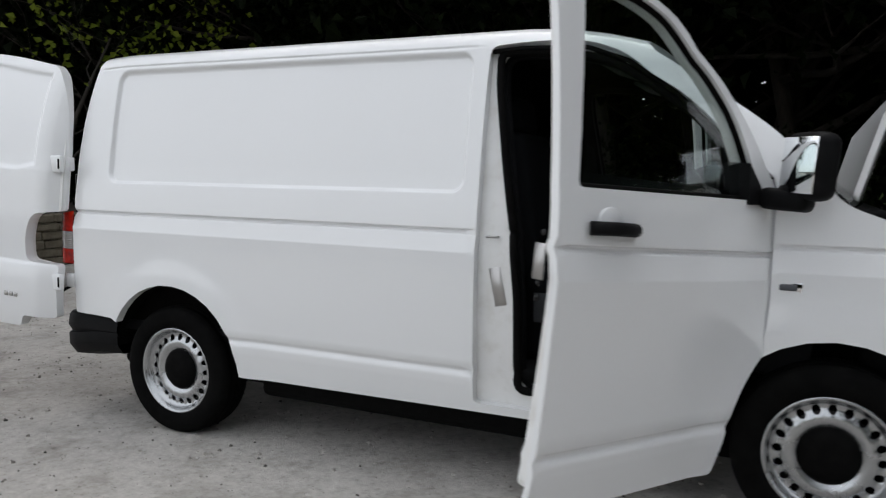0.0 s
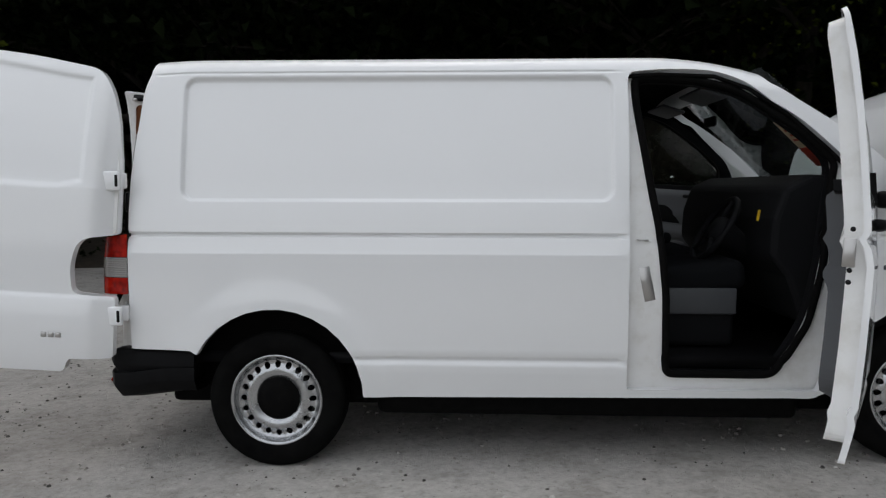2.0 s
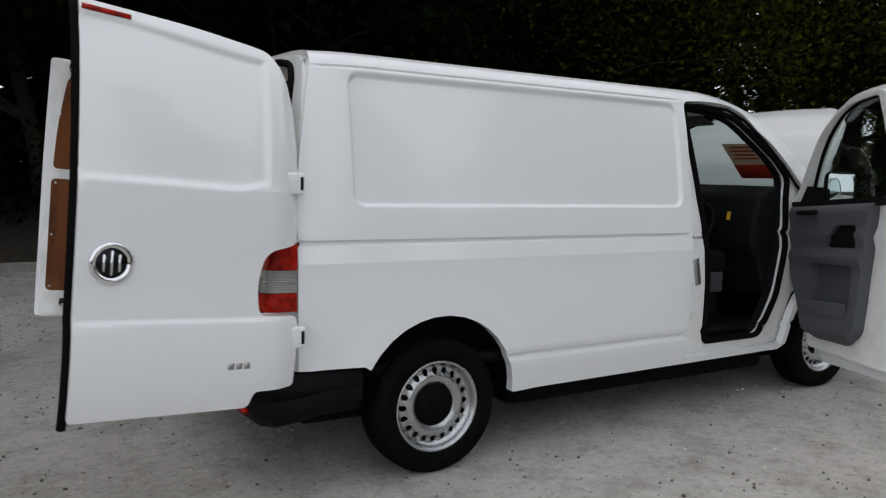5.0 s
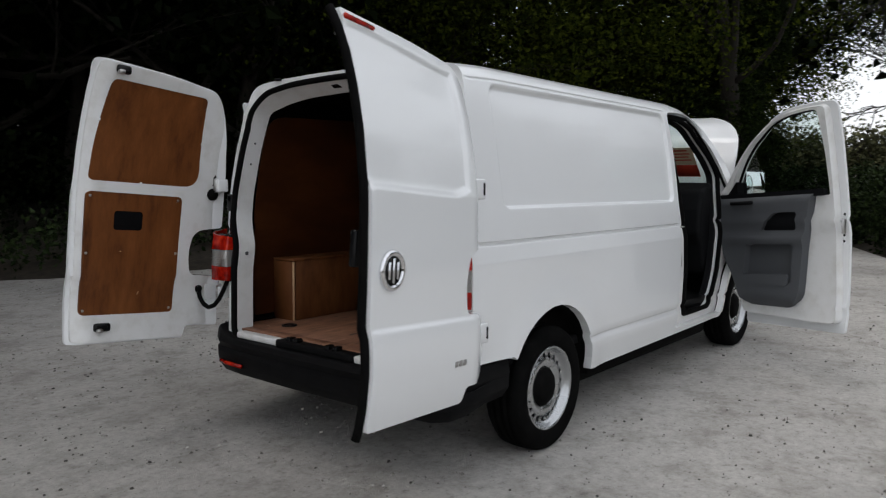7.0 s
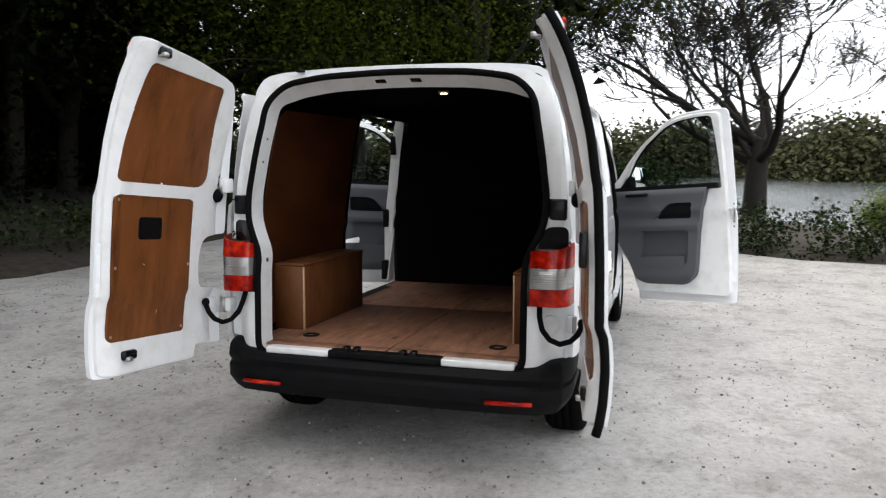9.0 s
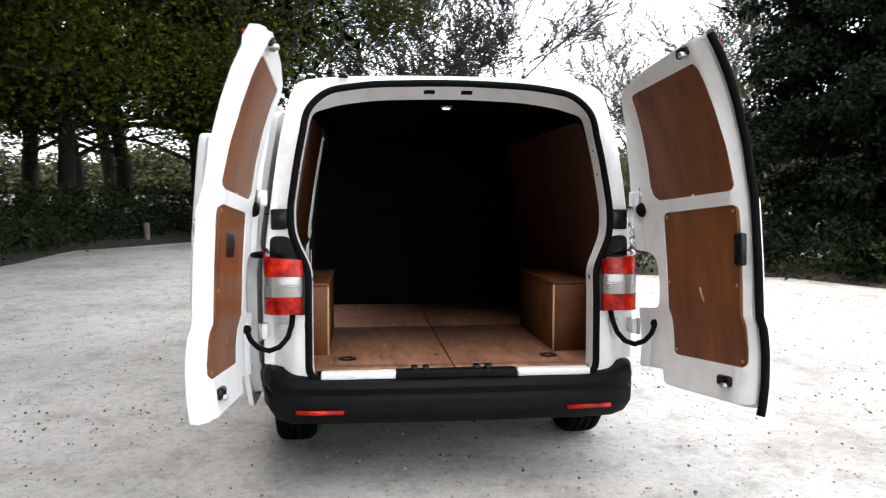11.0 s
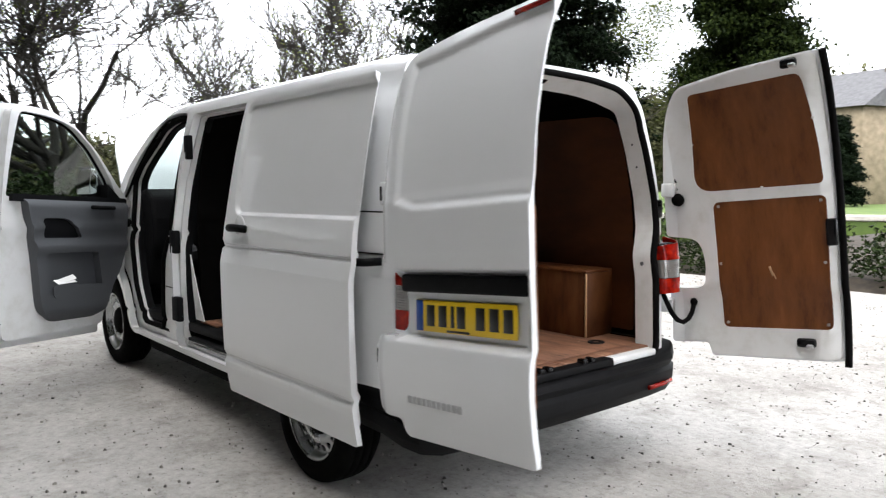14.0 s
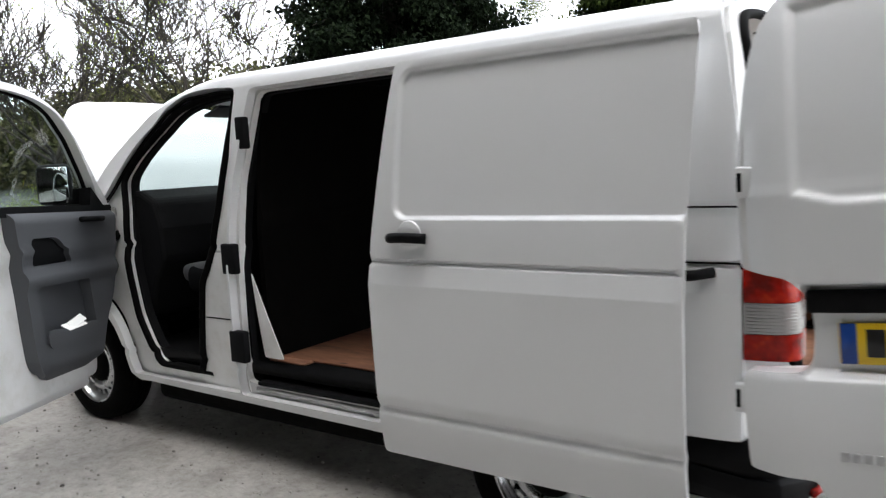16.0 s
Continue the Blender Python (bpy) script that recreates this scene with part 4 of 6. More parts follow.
    part("handle_bowl", lathe([(0.0, 0.0), (0.05, 0.001), (0.055, 0.005), (0.055, 0.0065)], 32), PAINT, door, m=drop @ pose(1.865, y + side * 0.004, 1.22, 0, 0, 0 if side < 0 else 180))
    hd = part("handle", tube_bm([(1.775, y + side * 0.012, 1.212), (1.80, y + side * 0.03, 1.214), (1.87, y + side * 0.036, 1.215), (1.94, y + side * 0.03, 1.214), (1.965, y + side * 0.012, 1.212)], 0.02, 10), BLACK_PLASTIC, door, "black door handle", m=drop)
    part("latch_plate", box_bm(0.006, 0.04, 0.10, 0.002, 1, Matrix.Translation((1.6585, side * 0.86, 1.08))), STEEL, door)
    for z in (1.02, 1.16, 0.98):
        part("edge_bolt", lathe([(0, -0.003), (0.009, -0.003), (0.009, 0.0), (0, 0)], 10), GLOSS_BLACK, door, m=pose(1.657, side * 0.865, z, 0, 0, 90))
    return door


front_door(-1, 61.5)
front_door(1, 59)
for side in (-1, 1):
    for z in (0.98, 1.30):
        part("front_hinge", box_bm(0.08, 0.06, 0.05, 0.01, 2, Matrix.Translation((2.715, side * 0.875, z))), STEEL, van, "bare door hinge")
    part("check_boot", tube_bm([(2.66, side * 0.85, 1.17), (2.69, side * 0.90, 1.15), (2.69, side * 0.95, 1.12)], 0.028, 8), RUBBER, van, "black rubber wiring boot")
    y = body(1.70, 1.09, False, False)[0] - 0.045
    part("striker", tube_bm([(1.70, side * y, 1.105), (1.70, side * (y + 0.035), 1.105), (1.74, side * (y + 0.035), 1.105), (1.74, side * y, 1.105)], 0.005, 6), STEEL, van)
part("label_sticker", box_bm(0.05, 0.002, 0.16, 0.0005, 1, pose(1.745, -(body(1.74, 0.90, False, False)[0] - 0.044), 0.90, 0, -12, 0)), STEEL, van, "silver label on the door post")
part("fuel_repeater", box_bm(0.095, 0.02, 0.04, 0.008, 3, Matrix.Translation((2.83, -0.905, 0.985))), CHROME, van, "side indicator lamp")
part("repeater_lens", box_bm(0.06, 0.02, 0.024, 0.008, 3, Matrix.Translation((2.83, -0.912, 0.985))), GREY_TRIM, van)


# ---- sliding side door, run back along the left flank ----
slide = new("sliding_door")
slide.parent = van
slide["label"] = "white sliding door slid open to the rear"
slide.matrix_basis = Matrix.Translation((-1.02, 0.105, -0.014))
sl_out = rounded([(0.462, 0.346, 0.02), (0.458, 1.25, 0.05), (0.440, 1.882, 0.02), (1.604, 1.882, 0.03), (1.672, 1.30, 0.05), (1.690, 1.10, 0.03), (1.682, 0.346, 0.02)])
SL_PRESS = (-0.5, 1.572, 1.296, 1.85)
part("door_skin", sheet("door_skin", sl_out, [], lines(0.44, 1.68, 0.05, (1.50, 1.60, 0.006)), lines(0.35, 1.87, 0.05, (0.47, 0.56, 0.008), (1.028, 1.052, 0.004), (1.105, 1.143, 0.003), (1.27, 1.36, 0.004), (1.78, 1.86, 0.006)),
     skin(1, 0, press=True, arch=False, press_box=SL_PRESS), skin(1, 0.024, press=False, arch=False), PAINT), PAINT, slide)
part("inner_panel", sheet("inner_panel", rounded([(0.52, 0.40, 0.05), (0.53, 1.83, 0.05), (1.55, 1.83, 0.05), (1.60, 0.40, 0.05)]), [], lines(0.5, 1.6, 0.1), lines(0.4, 1.8, 0.1), skin(1, 0.07, press=False, arch=False), skin(1, 0.023, press=False, arch=False), INNER_PAINT), INNER_PAINT, slide)
y = body(1.49, 1.22, False, False)[0]
part("handle_bowl", lathe([(0.0, 0.0), (0.052, 0.001), (0.057, 0.005), (0.057, 0.0065)], 32), PAINT, slide, m=pose(1.49, y + 0.004, 1.225, 0, 0, 180))
part("handle", tube_bm([(1.405, y + 0.012, 1.215), (1.43, y + 0.03, 1.218), (1.49, y + 0.036, 1.22), (1.55, y + 0.03, 1.218), (1.575, y + 0.012, 1.215)], 0.02, 10), BLACK_PLASTIC, slide, "black door handle")
part("roller_arm", tube_bm([(0.49, 0.88, 1.11), (0.45, 0.86, 1.11), (0.40, 0.815, 1.115)], 0.017, 8), BLACK_PLASTIC, slide, "black roller arm")
for z in (1.20, 1.235):
    part("edge_bolt", lathe([(0, 0.0), (0.011, 0.0), (0.011, 0.004), (0, 0.004)], 10), GLOSS_BLACK, slide, m=pose(0.487, 0.885, z, 0, 0, 90))
for z in (1.128, 1.30):
    part("rail_cover_joint", box_bm(0.95, 0.004, 0.006, m=Matrix.Translation((-0.22, body(-0.3, z, False)[0] - 0.0005, z))), RUBBER, van)
part("runner", box_bm(1.05, 0.03, 0.02, 0.004, 1, Matrix.Translation((1.06, 0.862, 0.43))), STEEL, van, "bare steel door runner")
part("step_mat", box_bm(0.98, 0.24, 0.02, 0.006, 2, Matrix.Translation((1.07, 0.765, 0.462))), BLACK_PLASTIC, van, "black plastic side step")
part("step_riser", box_bm(0.98, 0.02, 0.09, 0.004, 1, Matrix.Translation((1.07, 0.715, 0.505))), BLACK_PLASTIC, van)
for x0, x1, z0, z1 in ((1.555, 1.615, 1.59, 1.74), (1.598, 1.690, 1.00, 1.145), (1.570, 1.675, 0.57, 0.725)):
    y = body((x0 + x1) / 2, (z0 + z1) / 2, False, False)[0]
    part("post_pad", box_bm(x1 - x0, 0.04, z1 - z0, 0.008, 2, Matrix.Translation(((x0 + x1) / 2, y - 0.014, (z0 + z1) / 2))), DARK_TRIM, van, "black pad on the door post")
for x, z, w, h in ((1.80, 0.766, 0.19, 0.006), (1.705, 0.90, 0.008, 0.30), (1.69, 0.48, 0.008, 0.18)):
    part("post_joint", box_bm(w, 0.004, h, m=Matrix.Translation((x, body(x, z, False, False)[0] - 0.0445, z))), RUBBER, van)
part("lining_edge", sheet("lining_edge", rounded([(1.55, 0.58, 0.01), (1.60, 1.0, 0.02), (1.42, 0.58, 0.01)]), [], [1.5], [0.7], skin(1, 0.106, press=False, arch=False), skin(1, 0.100, press=False, arch=False), INNER_PAINT), INNER_PAINT, van)


# ---- rear doors ----
V_Z = [0.45, 0.50, 0.58, 0.70, 0.79, 0.825, 0.84, 1.05, 1.26, 1.335, 1.365, 1.52, 1.67, 1.79, 1.89, 1.96]
V_O = [0.056, 0.070, 0.081, 0.086, 0.079, 0.072, 0.061, 0.057, 0.047, 0.042, 0.035, 0.012, -0.024, -0.063, -0.108, -0.150]
REAR_LEAN = 4.2


def rear_door(side, origin, angle):
    door = new("rear_door")
    door.parent = van
    door.matrix_basis = Matrix.Translation(origin) @ pose(0, 0, 0, 0, REAR_LEAN, 0) @ pose(0, 0, 0, 0, 0, -side * angle)
    plated = side > 0
    drop = 0.03 if plated else 0.0
    door["label"] = "white rear door with plywood inside, standing open" + (", yellow plate outside" if plated else "")

    def v(u, z):
        o = float(np.interp(z, V_Z, V_O))
        o -= 0.075 * smooth(0.16, 0.0, u) ** 2 * (1 if z > 0.84 else 0.6)
        top = 1.845 + 0.055 * smooth(0.15, 0.8, u)
        e = min(smooth(0.165, 0.195, u), smooth(1.322 - drop, 1.352 - drop, z - 0.03 * smooth(0.30, 0.17, u)), smooth(top + 0.012, top - 0.012, z))
        o -= 0.016 * e
        if plated:
            e = min(smooth(0.17, 0.195, u), smooth(0.87, 0.845, u), smooth(0.828, 0.848, z), smooth(1.092, 1.072, z))
            o -= 0.040 * e
        return o

    def out(u, z):
        return (-u, side * v(u, z), z)

    def back(u, z):
        o = float(np.interp(z, V_Z, V_O))
        return (-u, side * (o - 0.055 + 0.035 * smooth(0.80, 0.866, u) - 0.04 * smooth(0.13, 0.0, u)), z)

    edge = [(0.005, 0.545, 0.02), (0.005, 0.835, 0.03), (0.19, 0.845, 0.04), (0.205, 0.97, 0.05), (0.175, 1.10, 0.06), (0.01, 1.125, 0.02), (0.012, 1.40, 0.1), (0.045, 1.66, 0.1), (0.085, 1.80, 0.06), (0.15, 1.895, 0.07), (0.45, 1.935, 0.1), (0.862, 1.958, 0.02),
            (0.868, 1.40, 0), (0.868, 0.485, 0.02), (0.215, 0.480, 0.02), (0.192, 0.545, 0.02)]
    upper = [(0.180, 1.352, 0.10), (0.200, 1.64, 0.2), (0.216, 1.848, 0.03), (0.772, 1.868, 0.04), (0.808, 1.60, 0.2), (0.818, 1.350, 0.03)]
    lower = [(0.288, 0.635, 0.03), (0.272, 1.292, 0.035), (0.822, 1.294, 0.03), (0.820, 0.640, 0.03)]
    us = lines(0.0, 0.92, 0.04, (0.16, 0.20, 0.006), *([(0.84, 0.875, 0.006)] if plated else []))
    zs = lines(0.46, 2.0, 0.04, (0.81, 0.86, 0.006), (1.28, 1.39, 0.006), (1.83, 1.93, 0.01), *([(1.065, 1.10, 0.006)] if plated else []))
    part("door_skin", sheet("door_skin", rounded(edge), [], us, zs, out, back, PAINT), PAINT, door)

    def lining(z, d):
        return float(np.interp(z, V_Z, V_O)) - d
    frame_edge = [(p[0] + (0.012 if p[0] < 0.4 else -0.02), p[1] + (0.012 if p[1] < 0.6 else (-0.014 if p[1] > 1.8 else 0)), p[2]) for p in edge]
    part("inner_frame", sheet("inner_frame", rounded(frame_edge), [rounded(upper), rounded(lower)], lines(0, 0.92, 0.05), lines(0.46, 2.0, 0.05), lambda u, z: (-u, side * lining(z, 0.083 - 0.02 * smooth(0.1, 0.02, u) - 0.04 * smooth(0.80, 0.846, u)), z), lambda u, z: (-u, side * lining(z, 0.054 - 0.036 * smooth(0.78, 0.846, u)), z), INNER_PAINT), INNER_PAINT, door)
    for shape, name in ((upper, "upper"), (lower, "lower")):
        p = part("plywood_panel", sheet("plywood_panel", rounded(shape), [], lines(0, 0.92, 0.1), lines(0.6, 2.0, 0.08), lambda u, z: (-u, side * lining(z, 0.078), z), lambda u, z: (-u, side * lining(z, 0.068), z), PLY), PLY, door, "brown varnished plywood panel")
        for u, z in ((0.53, 1.352), (0.800, 1.66), (0.196, 1.60)) if name == "upper" else ((0.31, 0.66), (0.80, 0.665), (0.30, 1.27), (0.80, 1.27), (0.295, 0.97), (0.805, 0.97)):
            part("fixing", box_bm(0.014, 0.004, 0.014, 0.003, 1, Matrix.Translation((-u, side * lining(z, 0.080), z))), INNER_PAINT if name == "upper" else STEEL, p)
        if name == "lower" and plated:
            part("pull_hole", sheet("pull_hole", rounded([(0.505, 1.095, 0.02), (0.505, 1.197, 0.02), (0.665, 1.197, 0.02), (0.665, 1.095, 0.02)]), [], [0.5], [1.2], lambda u, z: (-u, side * lining(z, 0.0795), z), lambda u, z: (-u, side * lining(z, 0.077), z), GLOSS_BLACK), GLOSS_BLACK, p, "dark pull opening")
    for k, (u, z, dx, dz) in enumerate(((0.55, 0.93, 0.012, 0.05), (0.565, 0.905, 0.006, 0.03), (0.42, 0.78, 0.004, 0.02)) if not plated else ((0.50, 0.75, 0.004, 0.02), (0.62, 0.98, 0.012, 0.004))):
        part("scuff", box_bm(dx, 0.001, dz, 0.0, 1, pose(-u, side * lining(z, 0.0785), z, 0, 20, 0)), RAW_EDGE, door, "pale scuff in the plywood")
    for u, z, s in ((0.735, 1.912, 0.075), (0.70, 0.574, 0.09)):
        la = part("latch", box_bm(s, 0.03, 0.045, 0.012, 2, Matrix.Translation((-u, side * lining(z, 0.09), z))), GLOSS_BLACK, door, "black door latch")
        part("latch_bolt", box_bm(0.03, 0.04, 0.02, 0.004, 1, Matrix.Translation((-u - 0.02, side * lining(z, 0.10), z - 0.015))), STEEL, la)
    for u, z, r in ((0.085, 1.425, 0.014), (0.085, 1.385, 0.014)):
        part("plug", lathe([(0, 0), (r, 0), (r, 0.004), (0, 0.006)], 14), GLOSS_BLACK, door, m=pose(-u, side * lining(z, 0.072), z, 0, 0, 180 if side < 0 else 0) @ pose(0, -0.006, 0))
    part("stop_buffer", lathe([(0, 0), (0.036, 0), (0.034, 0.02), (0.02, 0.034), (0, 0.036)], 18), RUBBER, door, "black rubber stop", m=pose(-0.085, side * lining(1.32, 0.075), 1.32, 0, 0, 180 if side > 0 else 0))
    if not plated:
        fl = [(-0.874, side * (lining(z, 0.03)), z) for z in np.linspace(0.46, 1.955, 40)]
        part("edge_seal", tube_bm(fl, 0.017, 8), RUBBER, door, "black rubber edge seal")
        part("handle_box", box_bm(0.05, 0.03, 0.13, 0.008, 2, Matrix.Translation((-0.842, side * lining(1.115, 0.085), 1.115))), GLOSS_BLACK, door)
        ring = part("emblem", lathe([(0.0, -0.003), (0.052, -0.003), (0.056, -0.010), (0.066, -0.012), (0.073, -0.006), (0.074, 0.004), (0, 0.004)], 48), CHROME, door, "round chrome badge", m=pose(-0.752, side * (v(0.74, 1.04) + 0.004), 1.042))
        part("emblem_field", lathe([(0.0, -0.0045), (0.054, -0.0045), (0.054, -0.002), (0, -0.002)], 40), GLOSS_BLACK, ring)
        for a, b in (((-0.026, 0.030), (-0.026, -0.030)), ((0.0, 0.044), (0.0, -0.044)), ((0.026, 0.030), (0.026, -0.030))):
            part("emblem_bar", tube_bm([(a[0], -0.006, a[1]), (b[0], -0.006, b[1])], 0.0055, 6), CHROME, ring)
        for k in range(3):
            part("badge_bar", box_bm(0.024, 0.006, 0.024, 0.002, 1, Matrix.Translation((-0.235 - k * 0.032, side * (v(0.25, 0.655) + 0.001), 0.655))), STEEL, door, "small metal badge")
    else:
        part("handle_strip", box_bm(0.655, 0.03, 0.064, 0.012, 3, Matrix.Translation((-0.515, side * (v(0.5, 1.03) + 0.010), 1.036))), BLACK_PLASTIC, door, "black plastic handle strip")
        vp = v(0.45, 0.92)
        pl = part("number_plate", box_bm(0.52, 0.006, 0.111, 0.004, 2, pose(-0.522, vp + 0.012, 0.922, 3)), YELLOW_PLATE, door, "yellow rear number plate")
        part("plate_band", box_bm(0.04, 0.004, 0.109, 0.001, 1, pose(-0.285, vp + 0.0145, 0.922, 3)), BLUE_BAND, pl, "blue band")
        for k, dx in enumerate((0.0, 0.066, 0.120, 0.165, 0.262, 0.328, 0.394)):
            w = 0.018 if k == 2 else 0.044
            part("plate_bar", box_bm(w, 0.003, 0.074, 0.001, 1, pose(-0.349 - dx, vp + 0.0155, 0.924, 3)), PLATE_BLACK, pl, "black bar")
        part("plate_foot_bar", box_bm(0.12, 0.003, 0.008, 0.001, 1, pose(-0.497, vp + 0.0175, 0.874, 3)), PLATE_BLACK, pl)
        for k in range(11):
            part("badge_bar", box_bm(0.021, 0.007, 0.026, 0.002, 1, Matrix.Translation((-0.265 - k * 0.0275, side * (v(0.3, 0.625) + 0.001), 0.625))), BADGE, door, "raised silver badge")
    p0 = [(-u, side * (float(np.interp(1.92, V_Z, V_O)) + 0.004), z) for u, z in ((0.69, 1.918), (0.79, 1.922), (0.855, 1.925))]
    part("high_stop_lamp", tube_bm(p0, 0.010, 6), RED_LENS, door, "red high-level stop lamp")
    return door


rear_door(-1, (-0.790, -0.958, 0), 7.8)
rear_door(1, (-0.785, 0.985, 0), 0.9)


# ---- bonnet, windscreen, nose ----
B_W = [0.0, 0.30, 0.52, 0.72, 0.86, 0.93]
B_X = [3.04, 3.12, 3.26, 3.47, 3.65, 3.72]
B_Z = [1.29, 1.58, 1.77, 1.90, 1.965, 1.955]


def bonnet(y, w, d=0.0):
    x, z = float(np.interp(w, B_W, B_X)), float(np.interp(w, B_W, B_Z))
    return (x + 0.06 * (1 - (y / 0.8) ** 2) - 0.02 - d * 0.8, y, z + 0.05 * (1 - (y / 0.78) ** 2) * smooth(0.2, 0.9, w) + d * 0.5)


hood = part("bonnet", sheet("bonnet", rounded([(-0.78, 0.0, 0.03), (-0.81, 0.30, 0.2), (-0.76, 0.60, 0.25), (-0.53, 0.83, 0.25), (0.0, 0.95, 0.5), (0.53, 0.83, 0.25), (0.76, 0.60, 0.25), (0.81, 0.30, 0.2), (0.78, 0.0, 0.03)]), [], lines(-0.85, 0.85, 0.06), lines(0, 0.95, 0.04),
            lambda y, w: bonnet(y, w, 0.012), lambda y, w: bonnet(y, w, -0.012), PAINT), PAINT, van, "white bonnet standing open")
part("bonnet_prop", tube_bm([(3.45, -0.62, 1.02), (3.40, -0.60, 1.80)], 0.005, 6), STEEL, van)


def screen(y, w, d=0.0):
    return (3.02 - 0.74 * w + 0.07 * (1 - (y / 0.8) ** 2) * (1 - 0.3 * w) + d, y, 1.268 + 0.655 * w)


pane = part("windscreen", sheet("windscreen", [(-0.80, 0.0), (0.80, 0.0), (0.70, 1.0), (-0.70, 1.0)], [], lines(-0.8, 0.8, 0.1), lines(0, 1, 0.1), lambda y, w: screen(y, w, 0.004), lambda y, w: screen(y, w, 0.0), GLASS), GLASS, van, "windscreen glass")
pane.visible_shadow = False
part("scuttle", box_bm(0.22, 1.60, 0.05, 0.015, 2, Matrix.Translation((3.02, 0, 1.235))), BLACK_PLASTIC, van, "black plastic scuttle")
part("engine_bay", box_bm(0.60, 1.40, 0.55, 0.04, 2, Matrix.Translation((3.36, 0, 0.78))), BLACK_PLASTIC, van, "dark engine bay")
part("front_panel", box_bm(0.10, 1.28, 0.62, 0.045, 4, Matrix.Translation((3.685, 0, 0.73))), PAINT, van, "white front panel")
part("front_bumper", box_bm(0.16, 1.50, 0.22, 0.06, 4, Matrix.Translation((3.70, 0, 0.46))), BLACK_PLASTIC, van, "black front bumper")

# ---- cab ----
dash = bmesh.new()
prof = [(2.98, 1.21), (2.80, 1.40), (2.52, 1.41), (2.40, 1.35), (2.35, 1.20), (2.34, 1.02), (2.42, 0.92), (2.50, 0.70), (2.90, 0.60)]
a = [dash.verts.new((x, -0.80, z)) for x, z in prof]
b = [dash.verts.new((x, 0.80, z)) for x, z in prof]
for k in range(len(prof) - 1):
    dash.faces.new((a[k], a[k + 1], b[k + 1], b[k]))
dash.faces.new(a)
dash.faces.new(b[::-1])
bmesh.ops.recalc_face_normals(dash, faces=dash.faces)
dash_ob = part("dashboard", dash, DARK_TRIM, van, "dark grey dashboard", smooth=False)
bev = dash_ob.modifiers.new("round", "BEVEL")
bev.width, bev.segments = 0.03, 3
for y in (-0.72, -0.1, 0.1, 0.72):
    part("air_vent", box_bm(0.03, 0.13, 0.075, 0.01, 2, pose(2.37, y, 1.10, 0, 20, 0)), GLOSS_BLACK, dash_ob, "black air vent")
sw = part("steering_wheel", tube_bm([(0.185 * math.cos(t), 0.185 * math.sin(t), 0) for t in np.linspace(0, 2 * math.pi, 40, endpoint=False)], 0.016, 8, True), DARK_TRIM, van, "black steering wheel", m=pose(2.20, -0.40, 1.13, 0, -58, 0))
part("hub", lathe([(0, 0.02), (0.07, 0.015), (0.085, -0.02), (0.05, -0.20), (0.0, -0.24)], 24, "z"), DARK_TRIM, sw)
for t in (0, 140, 220):
    part("spoke", tube_bm([(0.05 * math.cos(radians(t)), 0.05 * math.sin(radians(t)), 0), (0.18 * math.cos(radians(t)), 0.18 * math.sin(radians(t)), 0)], 0.014, 6), DARK_TRIM, sw)


VALANCE = mat("seat_valance_grey", (0.05, 0.053, 0.058), 0.6)
bumpy(VALANCE, 480, 0.2, 0.002)


def seat(y, w):
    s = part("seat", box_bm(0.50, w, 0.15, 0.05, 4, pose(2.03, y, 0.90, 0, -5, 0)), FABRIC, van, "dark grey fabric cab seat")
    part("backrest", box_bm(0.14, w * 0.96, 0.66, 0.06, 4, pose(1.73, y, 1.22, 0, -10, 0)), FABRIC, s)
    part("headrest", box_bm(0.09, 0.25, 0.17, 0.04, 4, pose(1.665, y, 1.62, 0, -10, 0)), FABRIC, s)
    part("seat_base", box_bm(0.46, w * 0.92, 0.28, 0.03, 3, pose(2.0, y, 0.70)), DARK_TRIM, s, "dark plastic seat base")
    part("seat_valance", box_bm(0.40, 0.02, 0.13, 0.008, 2, pose(2.03, y - w / 2 + 0.005, 0.79)), VALANCE, s, "grey plastic seat valance")
    if w < 0.6:
        part("armrest", box_bm(0.30, 0.06, 0.06, 0.025, 3, pose(1.88, y + 0.25, 1.07)), FABRIC, s)


seat(-0.43, 0.50)
seat(0.30, 0.86)
part("cab_floor", box_bm(1.05, 1.66, 0.04, 0.005, 1, Matrix.Translation((2.10, 0, 0.47))), RUBBER, van, "black rubber cab floor")
part("gear_lever", tube_bm([(2.36, -0.08, 1.0), (2.27, -0.08, 1.08), (2.24, -0.08, 1.13)], 0.016, 8), DARK_TRIM, dash_ob)
inner_mirror = part("cab_mirror", box_bm(0.02, 0.2, 0.06, 0.01, 2, Matrix.Translation((2.28, 0, 1.72))), BLACK_PLASTIC, van)
for side in (-1, 1):
    part("sun_visor", box_bm(0.14, 0.40, 0.016, 0.006, 2, pose(2.12, side * 0.38, 1.815, 0, 18, 0)), GREY_TRIM, van, "grey sun visor")
lamp = part("load_lamp", lathe([(0, -0.014), (0.03, -0.012), (0.04, 0), (0, 0)], 20, "z"), CLEAR_LENS, van, "small lit interior lamp", m=pose(0.05, -0.05, 1.918))
glow = mat("lamp_glow", (0.9, 0.8, 0.6), 0.4)
shader(glow).inputs["Emission Color"].default_value = (1, 0.72, 0.4, 1)
shader(glow).inputs["Emission Strength"].default_value = 6
part("bulb", lathe([(0, -0.017), (0.018, -0.015), (0.022, -0.012), (0, -0.012)], 14, "z"), glow, lamp, "warm lit bulb")

